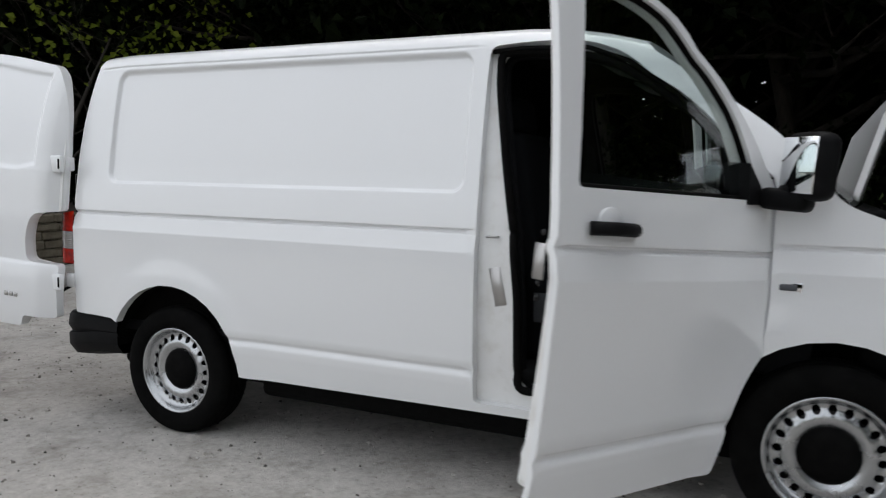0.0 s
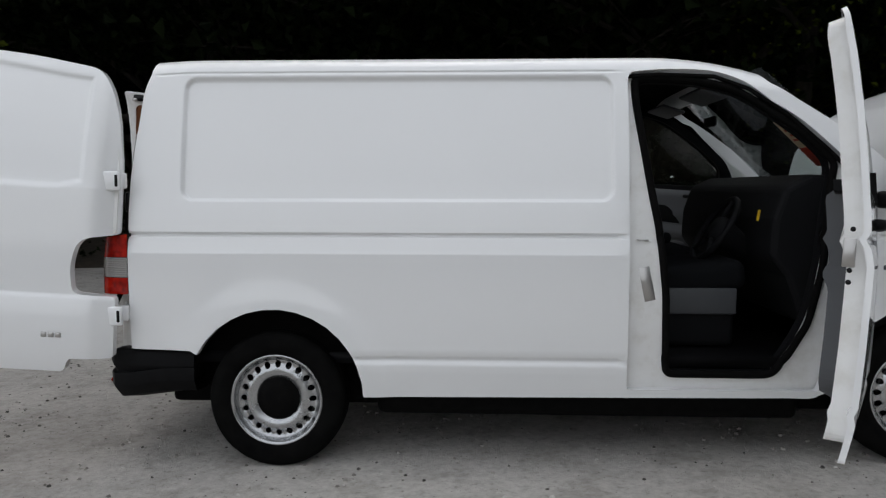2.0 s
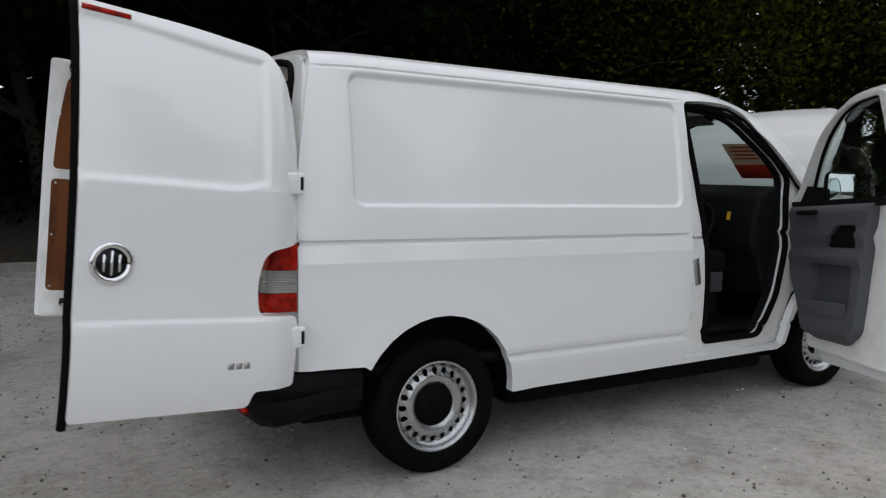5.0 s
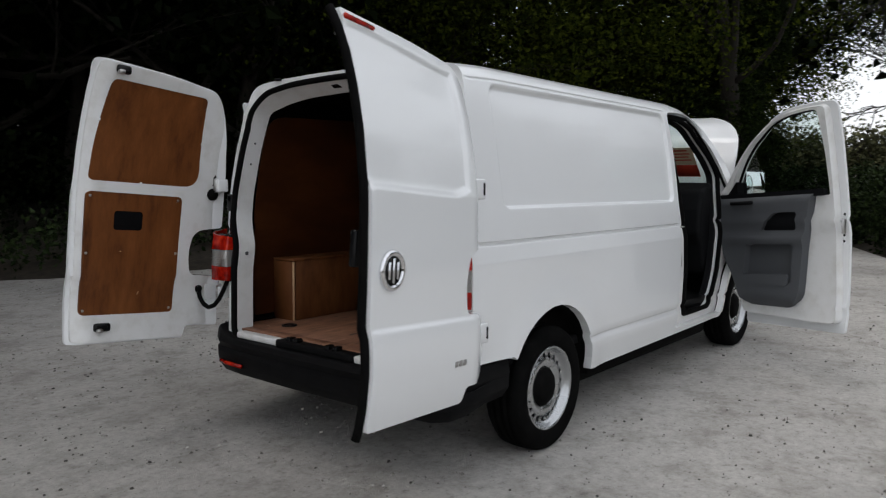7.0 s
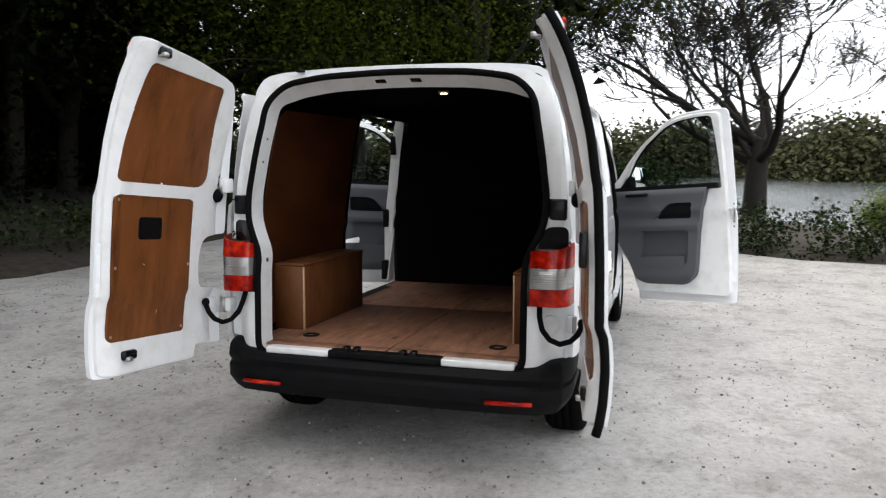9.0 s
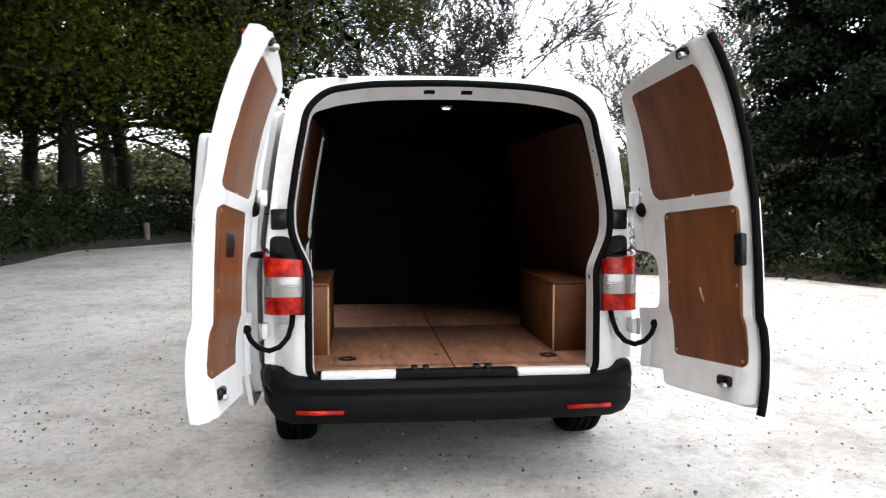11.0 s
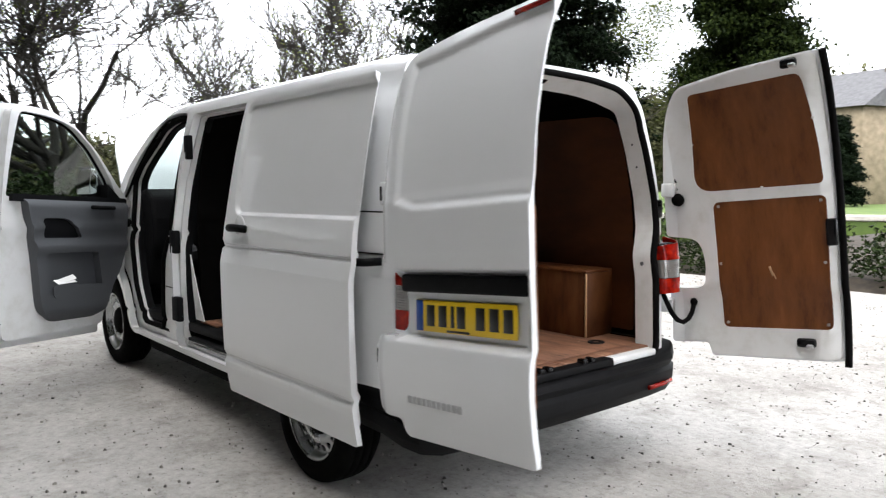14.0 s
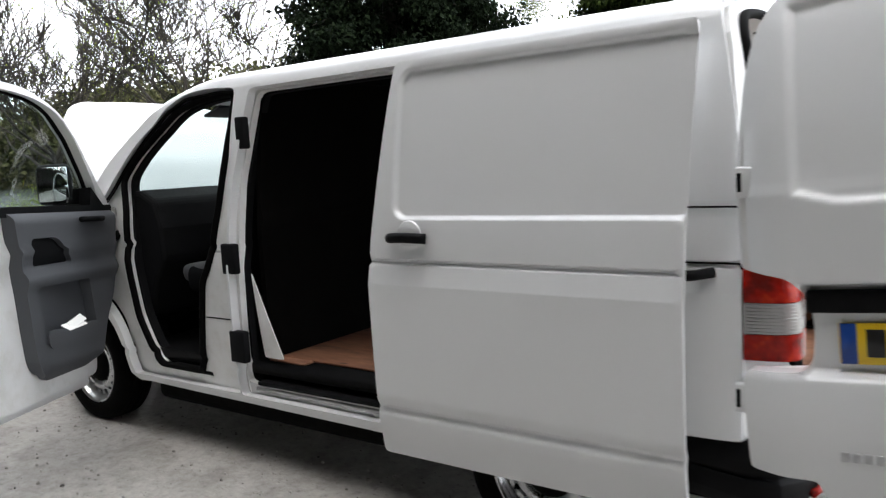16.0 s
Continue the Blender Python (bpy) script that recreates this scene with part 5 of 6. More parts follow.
# ---- ground ----
def fbm(x, y, s):
    return noise.noise((x * s, y * s, 3.1))


EDGE = [(-45, -4), (-9, 0.5), (-7.4, 3.0), (-7.2, 9.0), (-4, 9.2), (0.5, 8.6), (3.5, 6.6), (8, 6.9), (13.4, 6.8), (16.5, 4.6), (13.6, 0.8), (9.2, -1.6), (7.9, -3.2), (7.3, -6.4), (5.5, -7.4), (2.0, -7.7), (-4, -8.2), (-12, -9), (-40, -12)]


def ground():
    xs = lines(-60, 60, 4.0, (-14, 20, 0.6))
    ys = lines(-60, 60, 4.0, (-12, 14, 0.6))
    loop = EDGE + [(-60, -12), (-60, -4)]
    far = sorted({-2500.0, -600.0, -200.0} | set(xs) | {200.0, 600.0, 2500.0})
    fay = sorted({-2500.0, -600.0, -200.0} | set(ys) | {200.0, 600.0, 2500.0})
    gx, gy = np.meshgrid(far, fay)
    px, py = gx.ravel(), gy.ravel()
    lot = inside(px, py, loop)
    gap = edge_gap(px, py, loop)
    verts = []
    for x, y, i, g in zip(px, py, lot, gap):
        z = 0.0
        if i:
            z = -0.12
        else:
            z = -0.12 * smooth(0.7, 0.0, g) + 0.10 * smooth(0, 0.8, g) + 0.12 * fbm(x, y, 0.25) * smooth(0, 2, g)
            if y > 5:
                z += 0.5 * smooth(0.5, 6, g)
            if x > 5 and y < 6:
                z -= 1.6 * smooth(3, 14, g)
        verts.append((x, y, z))
    nx = len(far)
    faces = []
    for r in range(len(fay) - 1):
        for c in range(nx - 1):
            k = r * nx + c
            faces.append((k, k + 1, k + nx + 1, k + nx))
    me = mesh_of("ground", verts, faces, EARTH)
    ob = new("ground", me)
    return tagged(ob, "earth bank with leaf litter round the car park", "ground", kind="structure")


ground()
lot_me = sheet("gravel_lot", EDGE + [(-46, -12)], [], lines(-14, 17, 0.5), lines(-12, 10, 0.5),
               lambda x, y: (x, y, 0.006 + 0.03 * fbm(x, y, 0.45) * smooth(1.5, 4.0, math.hypot(x - 1.4, y * 1.6))), lambda x, y: (x, y, -0.08), GRAVEL, 0.5)
tagged(new("gravel_lot", lot_me), "pale compacted gravel car park", "gravel", kind="structure")


def pebbles():
    rng = random.Random(4)
    verts, faces = [], []
    loop = np.array(EDGE + [(-46, -12)])
    c = []
    while len(c) < 30000:
        a = [(rng.triangular(-9, 14, -1.5), rng.uniform(-8, 8)) for _ in range(6000)]
        p = np.array(a)
        ok = inside(p[:, 0], p[:, 1], loop)
        c += [q for q, k in zip(a, ok) if k and fbm(q[0], q[1], 0.9) + 0.6 * fbm(q[0], q[1], 3.1) > rng.uniform(-0.9, 0.8)]
    for x, y in c[:30000]:
        r = 0.003 + 0.011 * rng.random() ** 4
        n0, t = len(verts), rng.uniform(0, 6.28)
        z = 0.006 + 0.03 * fbm(x, y, 0.45) * smooth(1.5, 4.0, math.hypot(x - 1.4, y * 1.6))
        f = rng.uniform(0.6, 1.0)
        for j in range(5):
            q = t + j * 1.2566
            verts.append((x + r * math.cos(q) * rng.uniform(0.8, 1.2), y + r * f * math.sin(q), z - 0.002))
        for j in range(5):
            q = t + j * 1.2566 + 0.3
            verts.append((x + r * 0.6 * math.cos(q), y + r * 0.6 * f * math.sin(q), z + r * rng.uniform(0.5, 0.8)))
        faces.append(tuple(n0 + 5 + j for j in range(5)))
        faces += [(n0 + j, n0 + (j + 1) % 5, n0 + 5 + (j + 1) % 5, n0 + 5 + j) for j in range(5)]
    m = mat("pebbles", (0.2, 0.19, 0.17), 0.85)
    geo = m.node_tree.nodes.new("ShaderNodeNewGeometry")
    link(m, ramp(m, geo.outputs["Random Per Island"], [(0, (0.05, 0.046, 0.042)), (0.35, (0.15, 0.138, 0.125)), (0.75, (0.32, 0.30, 0.275)), (1, (0.55, 0.53, 0.50))]), shader(m).inputs["Base Color"])
    ob = new("loose_stones", mesh_of("loose_stones", verts, faces, m, False))
    tagged(ob, "scattered small loose stones on the gravel", "stones", kind="stuff")


pebbles()


# ---- plants ----
def leaf_cloud(name, centres, size, per, spread, material, seed=1, droop=0.0, wide=0.35):
    """Many small folded leaves round centres."""
    rng = np.random.default_rng(seed)
    c = np.repeat(np.array(centres, float), per, axis=0)
    n = len(c)
    sp = np.array(spread) if np.ndim(spread) else np.array([spread] * 3)
    p = c + rng.normal(0, 1, (n, 3)) * sp
    d = rng.normal(0, 1, (n, 3))
    d[:, 2] -= droop
    d /= np.linalg.norm(d, axis=1)[:, None]
    q = np.cross(d, rng.normal(0, 1, (n, 3)))
    q /= np.linalg.norm(q, axis=1)[:, None]
    s = size * rng.uniform(0.6, 1.3, (n, 1))
    up = np.cross(d, q) * s * 0.25
    v = np.stack([p, p + d * s * 0.5 + q * s * wide + up, p + d * s, p + d * s * 0.5 - q * s * wide + up], 1).reshape(-1, 3)
    f = [(4 * k, 4 * k + 1, 4 * k + 2, 4 * k + 3) for k in range(n)]
    return mesh_of(name, v.tolist(), f, material, False)


def limbs(seed, height, spread, levels, trunk_r, first=0.3, rise=0.6, n_first=7, twig=0.004, lean=(0, 0), more=0, reach=0.0):
    """A tapered trunk with branching limbs: the tubes and the tips; with a reach, a short trunk that forks into long limbs."""
    rng = random.Random(seed)
    tubes, tips = [], []

    def grow(p, d, length, r, level):
        n = 5
        pts, radii = [p], [r]
        for k in range(n):
            d = (d + Vector((rng.gauss(0, 1), rng.gauss(0, 1), rng.gauss(0, 0.7))) * (0.10 if level == 0 else 0.20)).normalized()
            p = p + d * (length / n)
            pts.append(p)
            radii.append(max(r * (1 - (0.30 if reach and level == 0 else 0.72) * (k + 1) / n), twig))
        tubes.append((pts, radii, level))
        if level >= levels:
            tips.append(p)
            return
        count = n_first if level == 0 else rng.randint(3, 5) + more
        for k in range(count):
            t = (first + (1 - first) * (k + rng.random()) / count) if level == 0 else rng.uniform(0.25, 1.0)
            i = min(int(t * n), n - 1)
            q = pts[i].lerp(pts[i + 1], t * n - i)
            rr = radii[i] * rng.uniform(0.35, 0.6)
            az = rng.uniform(0, 6.283)
            out = Vector((math.cos(az), math.sin(az), 0))
            if level:
                out = (out + d).normalized()
            nd = (out * spread + Vector((0, 0, rise * rng.uniform(0.3, 1.4)))).normalized()
            if level:
                nd = (nd + d * 0.8).normalized()
            if reach and level == 0:
                tilt = radians(12 + 62 * ((k * 0.618) % 1.0))
                nd = Vector((math.cos(az) * math.sin(tilt), math.sin(az) * math.sin(tilt), math.cos(tilt)))
                grow(q, nd, reach * rng.uniform(0.8, 1.15), rr * 0.9, 1)
                continue
            grow(q, nd, length * rng.uniform(0.5, 0.72), max(rr, twig), level + 1)
    grow(Vector((0, 0, -0.2)), Vector((lean[0], lean[1], 1)).normalized(), height, trunk_r, 0)
    return tubes, tips


def limb_mesh(tubes):
    verts, faces = [], []
    for pts, radii, level in tubes:
        sides = (10, 6, 4, 3, 3, 3)[min(level, 5)]
        base = len(verts)
        up = None
        for k, p in enumerate(pts):
            d = (pts[min(k + 1, len(pts) - 1)] - pts[max(k - 1, 0)]).normalized()
            up = d.orthogonal().normalized() if up is None else (up - d * up.dot(d)).normalized()
            s = d.cross(up)
            for j in range(sides):
                t = 2 * math.pi * j / sides
                verts.append(p + radii[k] * (math.cos(t) * up + math.sin(t) * s))
        for k in range(len(pts) - 1):
            for j in range(sides):
                a, b = base + k * sides + j, base + k * sides + (j + 1) % sides
                faces.append((a, b, b + sides, a + sides))
    return mesh_of("trunk", verts, faces, BARK)


def tree(name, label, seed, height, spread, levels, trunk_r, leaf, size, per, cloud, m, **kw):
    tubes, tips = limbs(seed, height, spread, levels, trunk_r, **kw)
    t = thing(name, label, "tree", m)
    part("trunk", limb_mesh(tubes), BARK, t, "dark bark trunk and limbs")
    if leaf:
        part("crown", leaf_cloud("crown", tips, size, per, cloud, leaf, seed), leaf, t, "loose crown of small leaves")
    return t


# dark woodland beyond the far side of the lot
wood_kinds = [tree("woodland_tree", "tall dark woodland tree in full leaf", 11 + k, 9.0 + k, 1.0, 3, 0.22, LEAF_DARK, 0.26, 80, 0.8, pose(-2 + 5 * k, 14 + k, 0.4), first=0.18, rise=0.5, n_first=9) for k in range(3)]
rng = random.Random(8)
for k in range(44):
    x = -34 + k * 1.2 + rng.uniform(-1, 1)
    y = 11.5 + rng.uniform(0, 9) + (1.0 if x > 4 else 0)
    src = wood_kinds[k % 3]
    c = copy_thing(src, pose(x, y, 0.4, 0, 0, rng.uniform(0, 360)) @ Matrix.Scale(rng.uniform(0.85, 1.3), 4))
rngn = np.random.default_rng(3)
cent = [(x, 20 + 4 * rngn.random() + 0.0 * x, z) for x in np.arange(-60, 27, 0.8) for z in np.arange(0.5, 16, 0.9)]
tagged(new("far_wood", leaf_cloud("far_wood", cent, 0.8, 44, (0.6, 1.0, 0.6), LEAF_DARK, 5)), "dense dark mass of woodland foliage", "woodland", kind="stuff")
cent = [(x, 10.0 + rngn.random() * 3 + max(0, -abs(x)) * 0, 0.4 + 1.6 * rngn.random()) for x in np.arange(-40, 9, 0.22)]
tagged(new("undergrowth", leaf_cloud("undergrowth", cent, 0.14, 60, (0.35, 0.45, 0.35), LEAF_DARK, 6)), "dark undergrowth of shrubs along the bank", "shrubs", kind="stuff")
cent = [(x, 8.2 - 0.12 * x + rngn.random() * 1.2, 0.3 + 0.35 * rngn.random()) for x in np.arange(1, 14, 0.18)]
tagged(new("bank_ivy", leaf_cloud("bank_ivy", cent, 0.09, 60, (0.25, 0.3, 0.16), LEAF_IVY, 7)), "low ivy and brambles on the bank", "shrubs", kind="stuff")

# Leaf layer added out of view to keep sky light off the woodland.
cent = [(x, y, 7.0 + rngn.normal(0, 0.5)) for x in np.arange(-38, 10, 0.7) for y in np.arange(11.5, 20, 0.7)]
tagged(new("unseen_shade_canopy", leaf_cloud("unseen_shade_canopy", cent, 0.45, 14, (0.5, 0.5, 0.4), LEAF_DARK, 14)), "unseen leaf layer added to shade the woodland", "woodland", kind="stuff")

# park trees and hedge ahead
for k, (x, y, s) in enumerate(((19.5, 9.2, 1.0), (24, 10.5, 1.2), (29, 10.2, 1.3), (16, 11.5, 1.1), (22, 14, 1.3), (12.5, 12.5, 1.1), (31, 15, 1.4), (27, 19, 1.3), (36, 13, 1.4), (22, 5.8, 1.0), (27.5, 6.6, 1.15))):
    if k == 0:
        green = tree("park_tree", "tall park tree in fresh green leaf", 31, 8.5, 1.0, 3, 0.30, LEAF_GREEN, 0.10, 420, 0.62, pose(x, y, 0.2), first=0.25, rise=0.55, n_first=8)
    else:
        copy_thing(green, pose(x, y, 0.2, 0, 0, 57 * k) @ Matrix.Scale(s, 4))


def hedge(name, label, pts, height, depth, leaf, size, per, seed):
    cent, r = [], np.random.default_rng(seed)
    for (x0, y0), (x1, y1) in zip(pts, pts[1:]):
        n = max(2, int(math.hypot(x1 - x0, y1 - y0) / 0.16))
        for k in range(n):
            t = k / n
            for z in np.arange(0.12, height, 0.17):
                cent.append((x0 + t * (x1 - x0) + r.normal(0, depth), y0 + t * (y1 - y0) + r.normal(0, depth), z + r.normal(0, 0.05)))
    h = thing(name, label, "hedge")
    part("foliage", leaf_cloud("foliage", cent, size, per, (0.12, 0.12, 0.10), leaf, seed), leaf, h)
    stems = [([Vector((x, y, -0.15)), Vector((x + r.normal(0, 0.05), y + r.normal(0, 0.05), height * 0.5)), Vector((x + r.normal(0, 0.12), y + r.normal(0, 0.12), height * 0.9))], [0.018, 0.012, 0.005], 2) for x, y, z in cent[::23]]
    part("stems", limb_mesh(stems), BARK, h, "thin woody stems")["kind"] = "stuff"


hedge("ivy_hedge", "low glossy green hedge beside the gravel", [(9.3, -1.9), (8.4, -3.2), (8.0, -6.6), (6.0, -8.0), (2.0, -8.3), (-5, -8.9), (-11, -9.8)], 0.80, 0.30, LEAF_IVY, 0.075, 34, 21)
hedge("dark_hedge", "dark green hedge behind short wooden posts", [(12, 8.2), (15, 7.4), (18.3, 5.6), (17.6, 2.8), (15.2, 0.7), (11.0, -1.2)], 1.40, 0.30, LEAF_IVY, 0.10, 30, 22)

# wooden bollards
bm = lathe([(0.0, 0.0), (0.075, 0.0), (0.075, 0.50), (0.065, 0.535), (0.0, 0.54)], 14, "z")
post_mesh = bpy.data.meshes.new("bollard")
bm.to_mesh(post_mesh)
post_mesh.materials.append(POST_WOOD)
for k, (x, y) in enumerate(((15.2, 7.3), (16.0, 5.95), (16.7, 4.75), (15.9, 3.3), (14.6, 2.1), (13.2, 0.9))):
    ob = new("wooden_post", post_mesh)
    ob.matrix_world = pose(x, y, -0.03, rng.uniform(-3, 3), rng.uniform(-3, 3), 40 * k)
    tagged(ob, "short weathered wooden post at the gravel edge", "bollard", "posts along the edge")

# bare spreading trees by the lake
tree("bare_tree", "wide bare tree with many spreading limbs", 42, 3.2, 0.9, 5, 0.50, LEAF_YELLOW, 0.07, 1, 0.2, pose(29, -4.6, -0.8), first=0.6, rise=0.35, n_first=12, twig=0.019, reach=7.0)
tree("bare_tree", "slender bare tree just coming into leaf", 49, 3.4, 0.8, 5, 0.26, LEAF_YELLOW, 0.07, 2, 0.25, pose(23.5, -16.0, -0.8), first=0.5, rise=0.5, n_first=8, twig=0.016, reach=5.4)
tree("bare_tree", "slender bare tree just coming into leaf", 52, 3.0, 0.8, 5, 0.24, LEAF_YELLOW, 0.07, 2, 0.25, pose(33, -15.0, -0.8), first=0.5, rise=0.5, n_first=9, twig=0.018, reach=5.6)
tree("lakeside_bush", "spreading yellow-green bush at the lake's edge", 55, 1.2, 1.3, 3, 0.07, LEAF_YELLOW, 0.06, 60, 0.22, pose(21.5, -8.4, -0.95), first=0.1, rise=0.3, n_first=9)


def conifer(name, label, m, height, radius, leaf, seed, size=0.20):
    r = random.Random(seed)
    t = thing(name, label, "tree", m)
    tubes = [([Vector((0, 0, -0.3)), Vector((0.02, 0, height * 0.5)), Vector((0, 0, height))], [0.28, 0.17, 0.02], 0)]
    cent = []
    z = 0.55
    while z < height:
        f = (1 - (z / height) ** 1.5)
        n = 8
        for k in range(n):
            az = r.uniform(0, 6.283)
            ln = radius * max(f, 0.06) * r.uniform(0.7, 1.12)
            d = Vector((math.cos(az), math.sin(az), 0))
            pts = [Vector((0, 0, z)), d * ln * 0.5 + Vector((0, 0, z + 0.10 * ln)), d * ln + Vector((0, 0, z - 0.12 * ln))]
            tubes.append((pts, [0.04, 0.025, 0.008], 2))
            for j in range(3, 10):
                q = j / 9
                cent.append(tuple(d * ln * q + Vector((r.gauss(0, 0.10), r.gauss(0, 0.10), z + 0.12 * ln * math.sin(q * 2.5) - 0.14 * ln * q * q))))
        z += 0.40
    part("trunk", limb_mesh(tubes), BARK, t)
    part("crown", leaf_cloud("crown", cent, size, 130, (0.17, 0.17, 0.09), leaf, seed, 1.3, 0.22), leaf, t, "drooping evergreen sprays")


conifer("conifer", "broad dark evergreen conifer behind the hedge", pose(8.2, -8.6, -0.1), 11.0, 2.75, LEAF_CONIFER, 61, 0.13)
conifer("conifer", "olive green evergreen conifer behind the hedge", pose(5.2, -12.4, 0), 10.0, 1.45, LEAF_OLIVE, 62, 0.12)

# lake and far shore
water = sheet("lake", rounded([(13, -60, 2), (11.5, -14, 2), (14.0, -4.0, 2), (22, 8, 3), (60, 60, 2), (200, 40, 2), (180, -120, 2), (40, -110, 2)], 2), [], lines(10, 200, 15), lines(-120, 60, 15), lambda x, y: (x, y, -0.75), lambda x, y: (x, y, -0.9), WATER, 6)
tagged(new("lake", water), "pale still lake beyond the hedge", "water", kind="structure")
cent = []
for a in np.linspace(radians(-75), radians(40), 420):
    d = 85 + 15 * fbm(math.cos(a) * 3, math.sin(a) * 3, 2.0)
    for z in np.arange(-1, 1.6 + 3.2 * rngn.random() + 6.0 * smooth(-0.25, -0.6, a), 0.9):
        cent.append((d * math.cos(a), d * math.sin(a), z))
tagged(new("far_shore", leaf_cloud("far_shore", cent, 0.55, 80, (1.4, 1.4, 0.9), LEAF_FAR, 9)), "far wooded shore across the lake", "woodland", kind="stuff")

# sapling with bright leaves and a drystone wall at the lot's corner
tree("sapling", "young tree with bright yellow-green leaves", 71, 4.6, 1.0, 3, 0.07, LEAF_YELLOW, 0.16, 9, 0.3, pose(-9.2, 5.6, 0.1), first=0.35, rise=0.6, n_first=6)


def stone_wall():
    w = thing("stone_wall", "low brown drystone wall at the edge of the gravel", "wall", pose(-7.6, 2.6, 0, 0, 0, 88), kind="structure")
    r = random.Random(12)
    part("core", box_bm(7.0, 0.26, 0.74, 0.01, 1, Matrix.Translation((3.5, 0, 0.35))), EARTH, w)
    kinds = []
    for k in range(6):
        bm = box_bm(0.26 + 0.04 * k, 0.12, 0.125, 0.02, 1)
        for v in bm.verts:
            v.co += Vector((r.uniform(-1, 1), r.uniform(-1, 1), r.uniform(-1, 1))) * 0.012
        me = bpy.data.meshes.new("stone")
        bm.to_mesh(me)
        bm.free()
        me.materials.append(STONE)
        kinds.append((me, 0.26 + 0.04 * k))
    for row in range(6):
        x = r.uniform(0, 0.2)
        while x < 6.8:
            me, ln = r.choice(kinds)
            part("stone", me, STONE, w, m=pose(x + ln / 2, -0.14, 0.07 + row * 0.132, 0, 0, r.uniform(-2, 2)))
            x += ln + 0.012


stone_wall()



# ---- papers and small things in the cab ----
def paper(name, label, bm, material, m):
    me = bpy.data.meshes.new(name)
    bm.to_mesh(me)
    bm.free()
    me.materials.append(material)
    ob = new(name, me)
    ob.matrix_world = m
    return tagged(ob, label, "paper")


VAN_M = pose(0, 0, 0, 0, PITCH, 0)
card = paper("windscreen_card", "cream card with a red lower band inside the windscreen", box_bm(0.003, 0.26, 0.19, 0.001, 1, Matrix.Translation((0, 0, 0.07))), CREAM_PAPER, VAN_M @ pose(2.60, -0.53, 1.57, 0, -46, 0))
part("red_band", box_bm(0.0036, 0.26, 0.13, 0.001, 1, Matrix.Translation((0, 0, -0.092))), RED_PAPER, card, "red printed band")
for k in range(4):
    part("print_bar", box_bm(0.005, 0.20 - 0.03 * (k % 2), 0.014, 0.001, 1, Matrix.Translation((0, 0, 0.03 + 0.034 * k))), RED_PAPER, card, "red bar of print")
paper("key_tag", "small yellow key tag hanging at the dashboard", box_bm(0.004, 0.03, 0.055, 0.002, 1), YELLOW_TAG, VAN_M @ pose(2.35, -0.60, 1.21, 0, 10, 0))
bm = box_bm(0.15, 0.05, 0.004, 0.0015, 1)
fold = box_bm(0.12, 0.04, 0.003, 0.001, 1, pose(0.02, 0.006, 0.010, 14, -9, 6))
me = bpy.data.meshes.new("fold")
fold.to_mesh(me)
bm.from_mesh(me)
paper("folded_paper", "folded white paper on the open door's pocket", bm, PAPER, VAN_M @ pose(2.12, 1.45, 0.825, 30, 0, -59))
part("passenger_armrest", box_bm(0.32, 0.10, 0.10, 0.04, 4, pose(2.18, 0.66, 0.96, 0, 8, 0)), GREY_TRIM, van, "grey armrest")
part("dash_end", box_bm(0.18, 0.05, 0.26, 0.05, 5, pose(2.50, -0.765, 1.16, 0, 14, 0)), VALANCE, dash_ob, "grey rounded dashboard end")

# ---- lawn, pond edge and stone house beyond the hedge ----
LAWN = mat("mown_lawn", (0.1, 0.2, 0.03), 0.9)
vary(LAWN, 0.9, [(0.3, (0.055, 0.095, 0.018)), (0.7, (0.10, 0.15, 0.028))], 8)
PALE_STONE = mat("pale_edging_stone", (0.4, 0.38, 0.34), 0.9)
vary(PALE_STONE, 5, [(0.3, (0.28, 0.265, 0.235)), (0.7, (0.44, 0.42, 0.38))], 8)
HOUSE_STONE = mat("house_stone", (0.24, 0.19, 0.13), 0.9)
vary(HOUSE_STONE, 2.5, [(0.3, (0.15, 0.12, 0.08)), (0.7, (0.29, 0.235, 0.165))], 9)
SLATE = mat("roof_slate", (0.09, 0.09, 0.1), 0.7)
vary(SLATE, 4, [(0.3, (0.06, 0.06, 0.066)), (0.7, (0.12, 0.118, 0.125))], 8)
WINDOW_WHITE = mat("white_window_frame", (0.75, 0.75, 0.73), 0.5)
DARK_PANE = mat("window_pane_far", (0.02, 0.024, 0.028), 0.08)
LAWN_EDGE = [(-2, -36), (12.5, -21.5), (24, -15.5)]
lawn = sheet("lawn", LAWN_EDGE + [(70, -38), (40, -95), (-2, -90)], [], lines(0, 70, 6), lines(-95, -15, 6), lambda x, y: (x, y, 0.05 + 0.1 * fbm(x, y, 0.1)), lambda x, y: (x, y, -1.2), LAWN, 4)
tagged(new("lawn", lawn), "bright mown lawn beyond the pond", "lawn", kind="structure")
bm = tube_bm([(x, y, 0.08) for x, y in ((-2, -36.1), (12.5, -21.6), (24, -15.6))], 0.14, 6)
me = bpy.data.meshes.new("pond_edging")
bm.to_mesh(me)
me.materials.append(PALE_STONE)
tagged(new("pond_edging", me), "pale stone edging along the lawn", "edging", kind="structure")


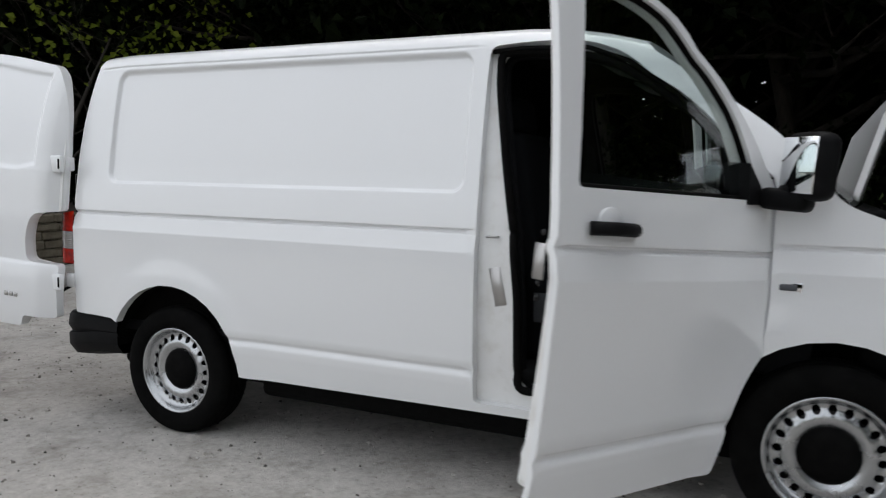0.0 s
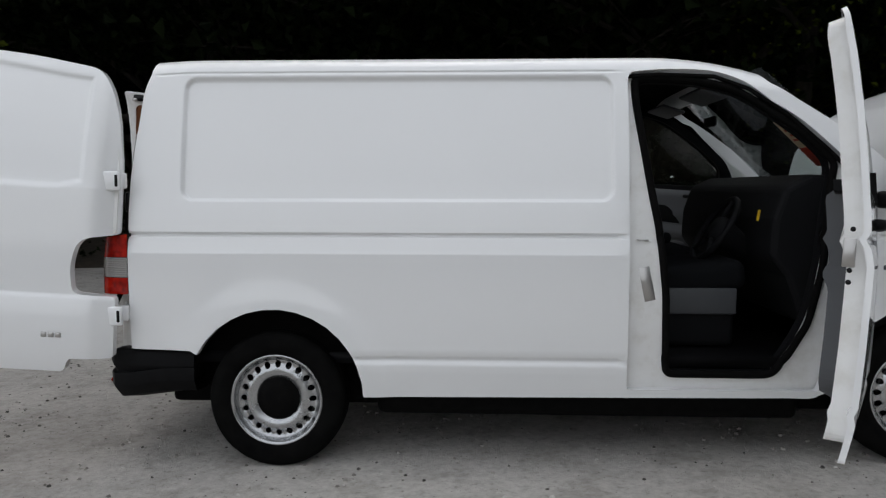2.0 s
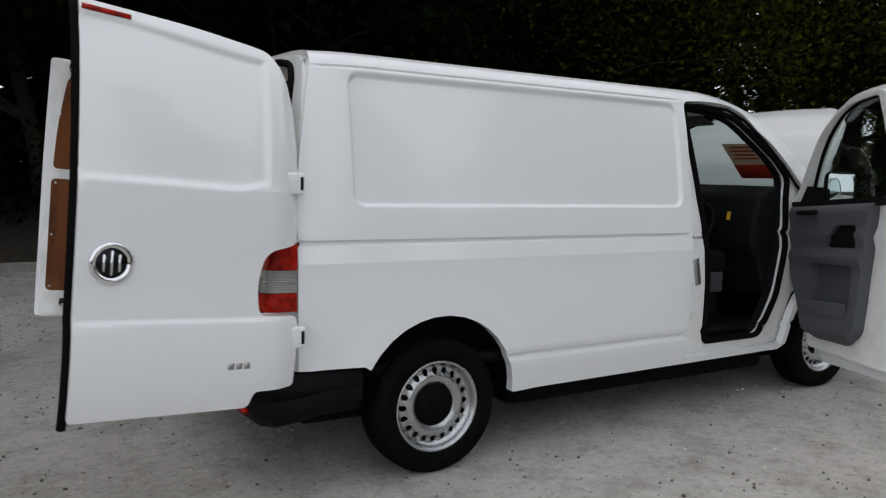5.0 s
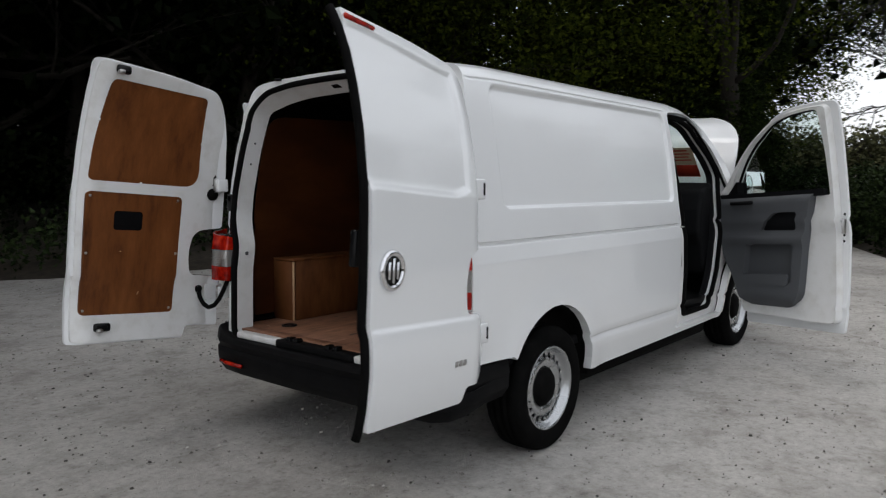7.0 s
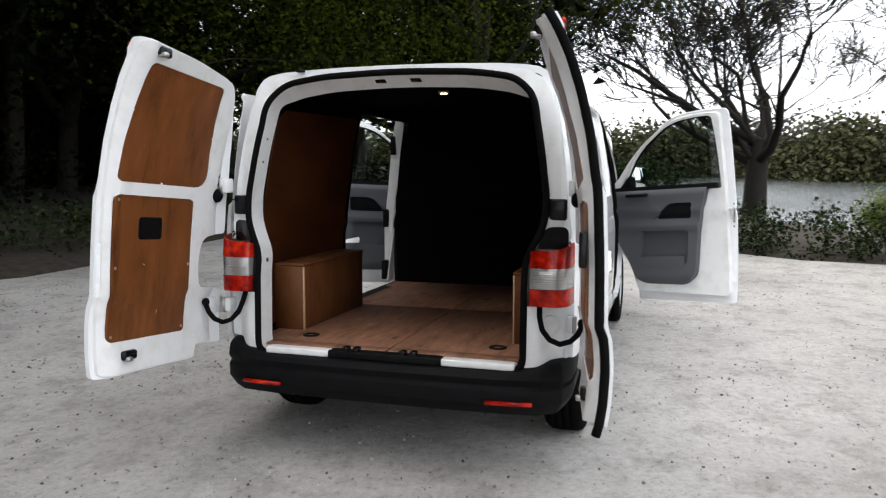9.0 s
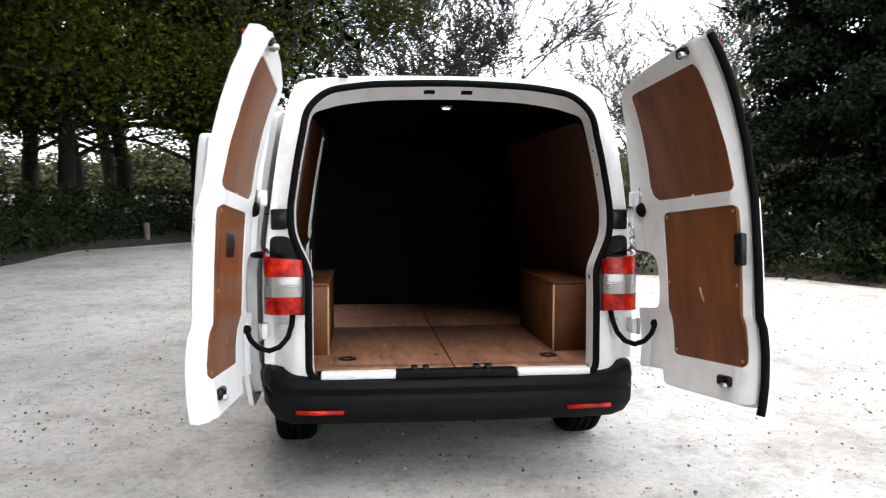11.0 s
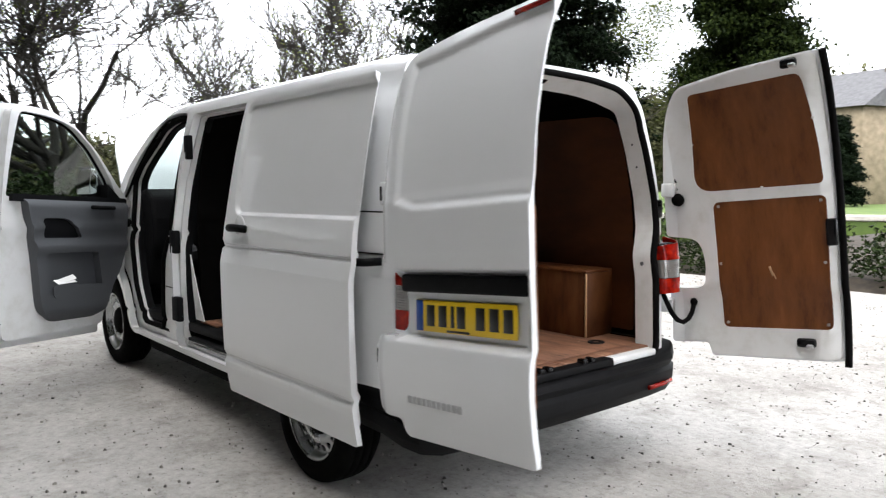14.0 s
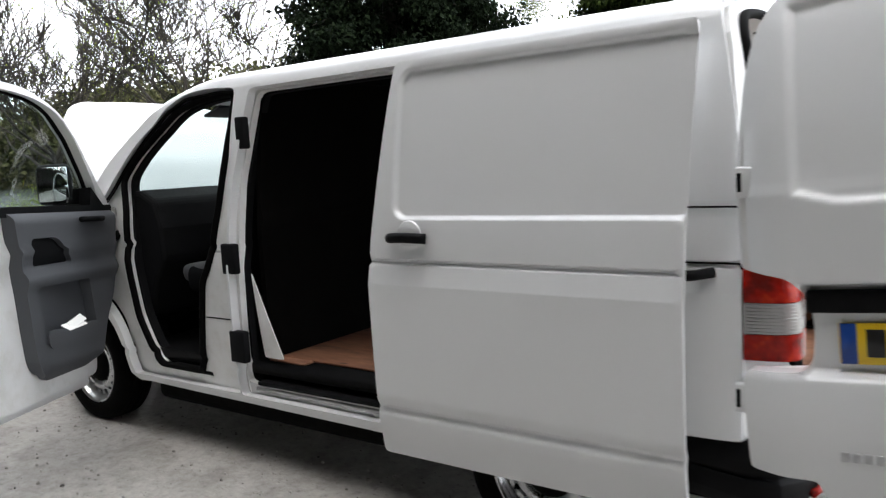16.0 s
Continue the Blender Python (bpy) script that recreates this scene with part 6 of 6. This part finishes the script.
def stone_house(m):
    h = thing("stone_house", "distant brown stone house with white windows on the lawn", "house", m)
    part("wall", box_bm(11, 7, 5.6, 0.02, 1, Matrix.Translation((0, 0, 2.8))), HOUSE_STONE, h)
    bm = bmesh.new()
    v = [bm.verts.new(p) for p in ((-5.8, -3.8, 5.55), (5.8, -3.8, 5.55), (5.8, 3.8, 5.55), (-5.8, 3.8, 5.55), (-5.8, 0, 8.0), (5.8, 0, 8.0))]
    for f in ((0, 1, 5, 4), (2, 3, 4, 5), (0, 4, 3), (1, 2, 5), (3, 2, 1, 0)):
        bm.faces.new([v[k] for k in f])
    roof = part("roof", bm, SLATE, h, "grey slate roof", smooth=False)
    for x in (-4.6, 4.6):
        part("chimney", box_bm(0.7, 0.9, 1.6, 0.03, 1, Matrix.Translation((x, 0, 8.3))), HOUSE_STONE, roof)
    for x in (-4, -1.4, 1.4, 4):
        for z in (1.5, 4.1):
            w = part("window", box_bm(1.15, 0.12, 1.5, 0.02, 1, Matrix.Translation((x, -3.52, z))), WINDOW_WHITE, h, "white framed window")
            for sx in (-0.26, 0.26):
                for sz in (-0.35, 0.35):
                    part("pane", box_bm(0.42, 0.05, 0.58, 0.005, 1, Matrix.Translation((x + sx, -3.57, z + sz))), DARK_PANE, w)


stone_house(pose(19, -48, 0.05, 0, 0, -18))
conifer("garden_evergreen", "dark evergreen shrub before the house", pose(14.6, -39, 0), 4.6, 1.6, LEAF_CONIFER, 81, 0.22)
copy_thing(green, pose(30, -40, 0, 0, 0, 130) @ Matrix.Scale(1.1, 4))

# ivy-clad tree at the edge of the gravel
ivy_tree = tree("ivy_clad_tree", "tall tree in fresh leaf with an ivy-clad trunk", 35, 8.0, 0.9, 3, 0.34, LEAF_GREEN, 0.10, 260, 0.55, pose(17.0, 3.5, -0.1), lean=(0.1, 0.16), first=0.42, rise=0.8, n_first=8)
rngi = random.Random(5)
cent = []
for k in range(760):
    z, t = 7.6 * rngi.random(), rngi.uniform(0, 6.283)
    r = (0.66 + 0.26 * math.sin(z * 1.7 + t)) * (1.0 + 0.7 * smooth(2.5, 5.0, z))
    cent.append((r * math.cos(t) + 0.1 * z, r * math.sin(t) + 0.16 * z, z))
part("trunk_ivy", leaf_cloud("trunk_ivy", cent, 0.10, 60, (0.22, 0.22, 0.20), LEAF_DEEP, 36), LEAF_DEEP, ivy_tree, "dark ivy round the trunk")
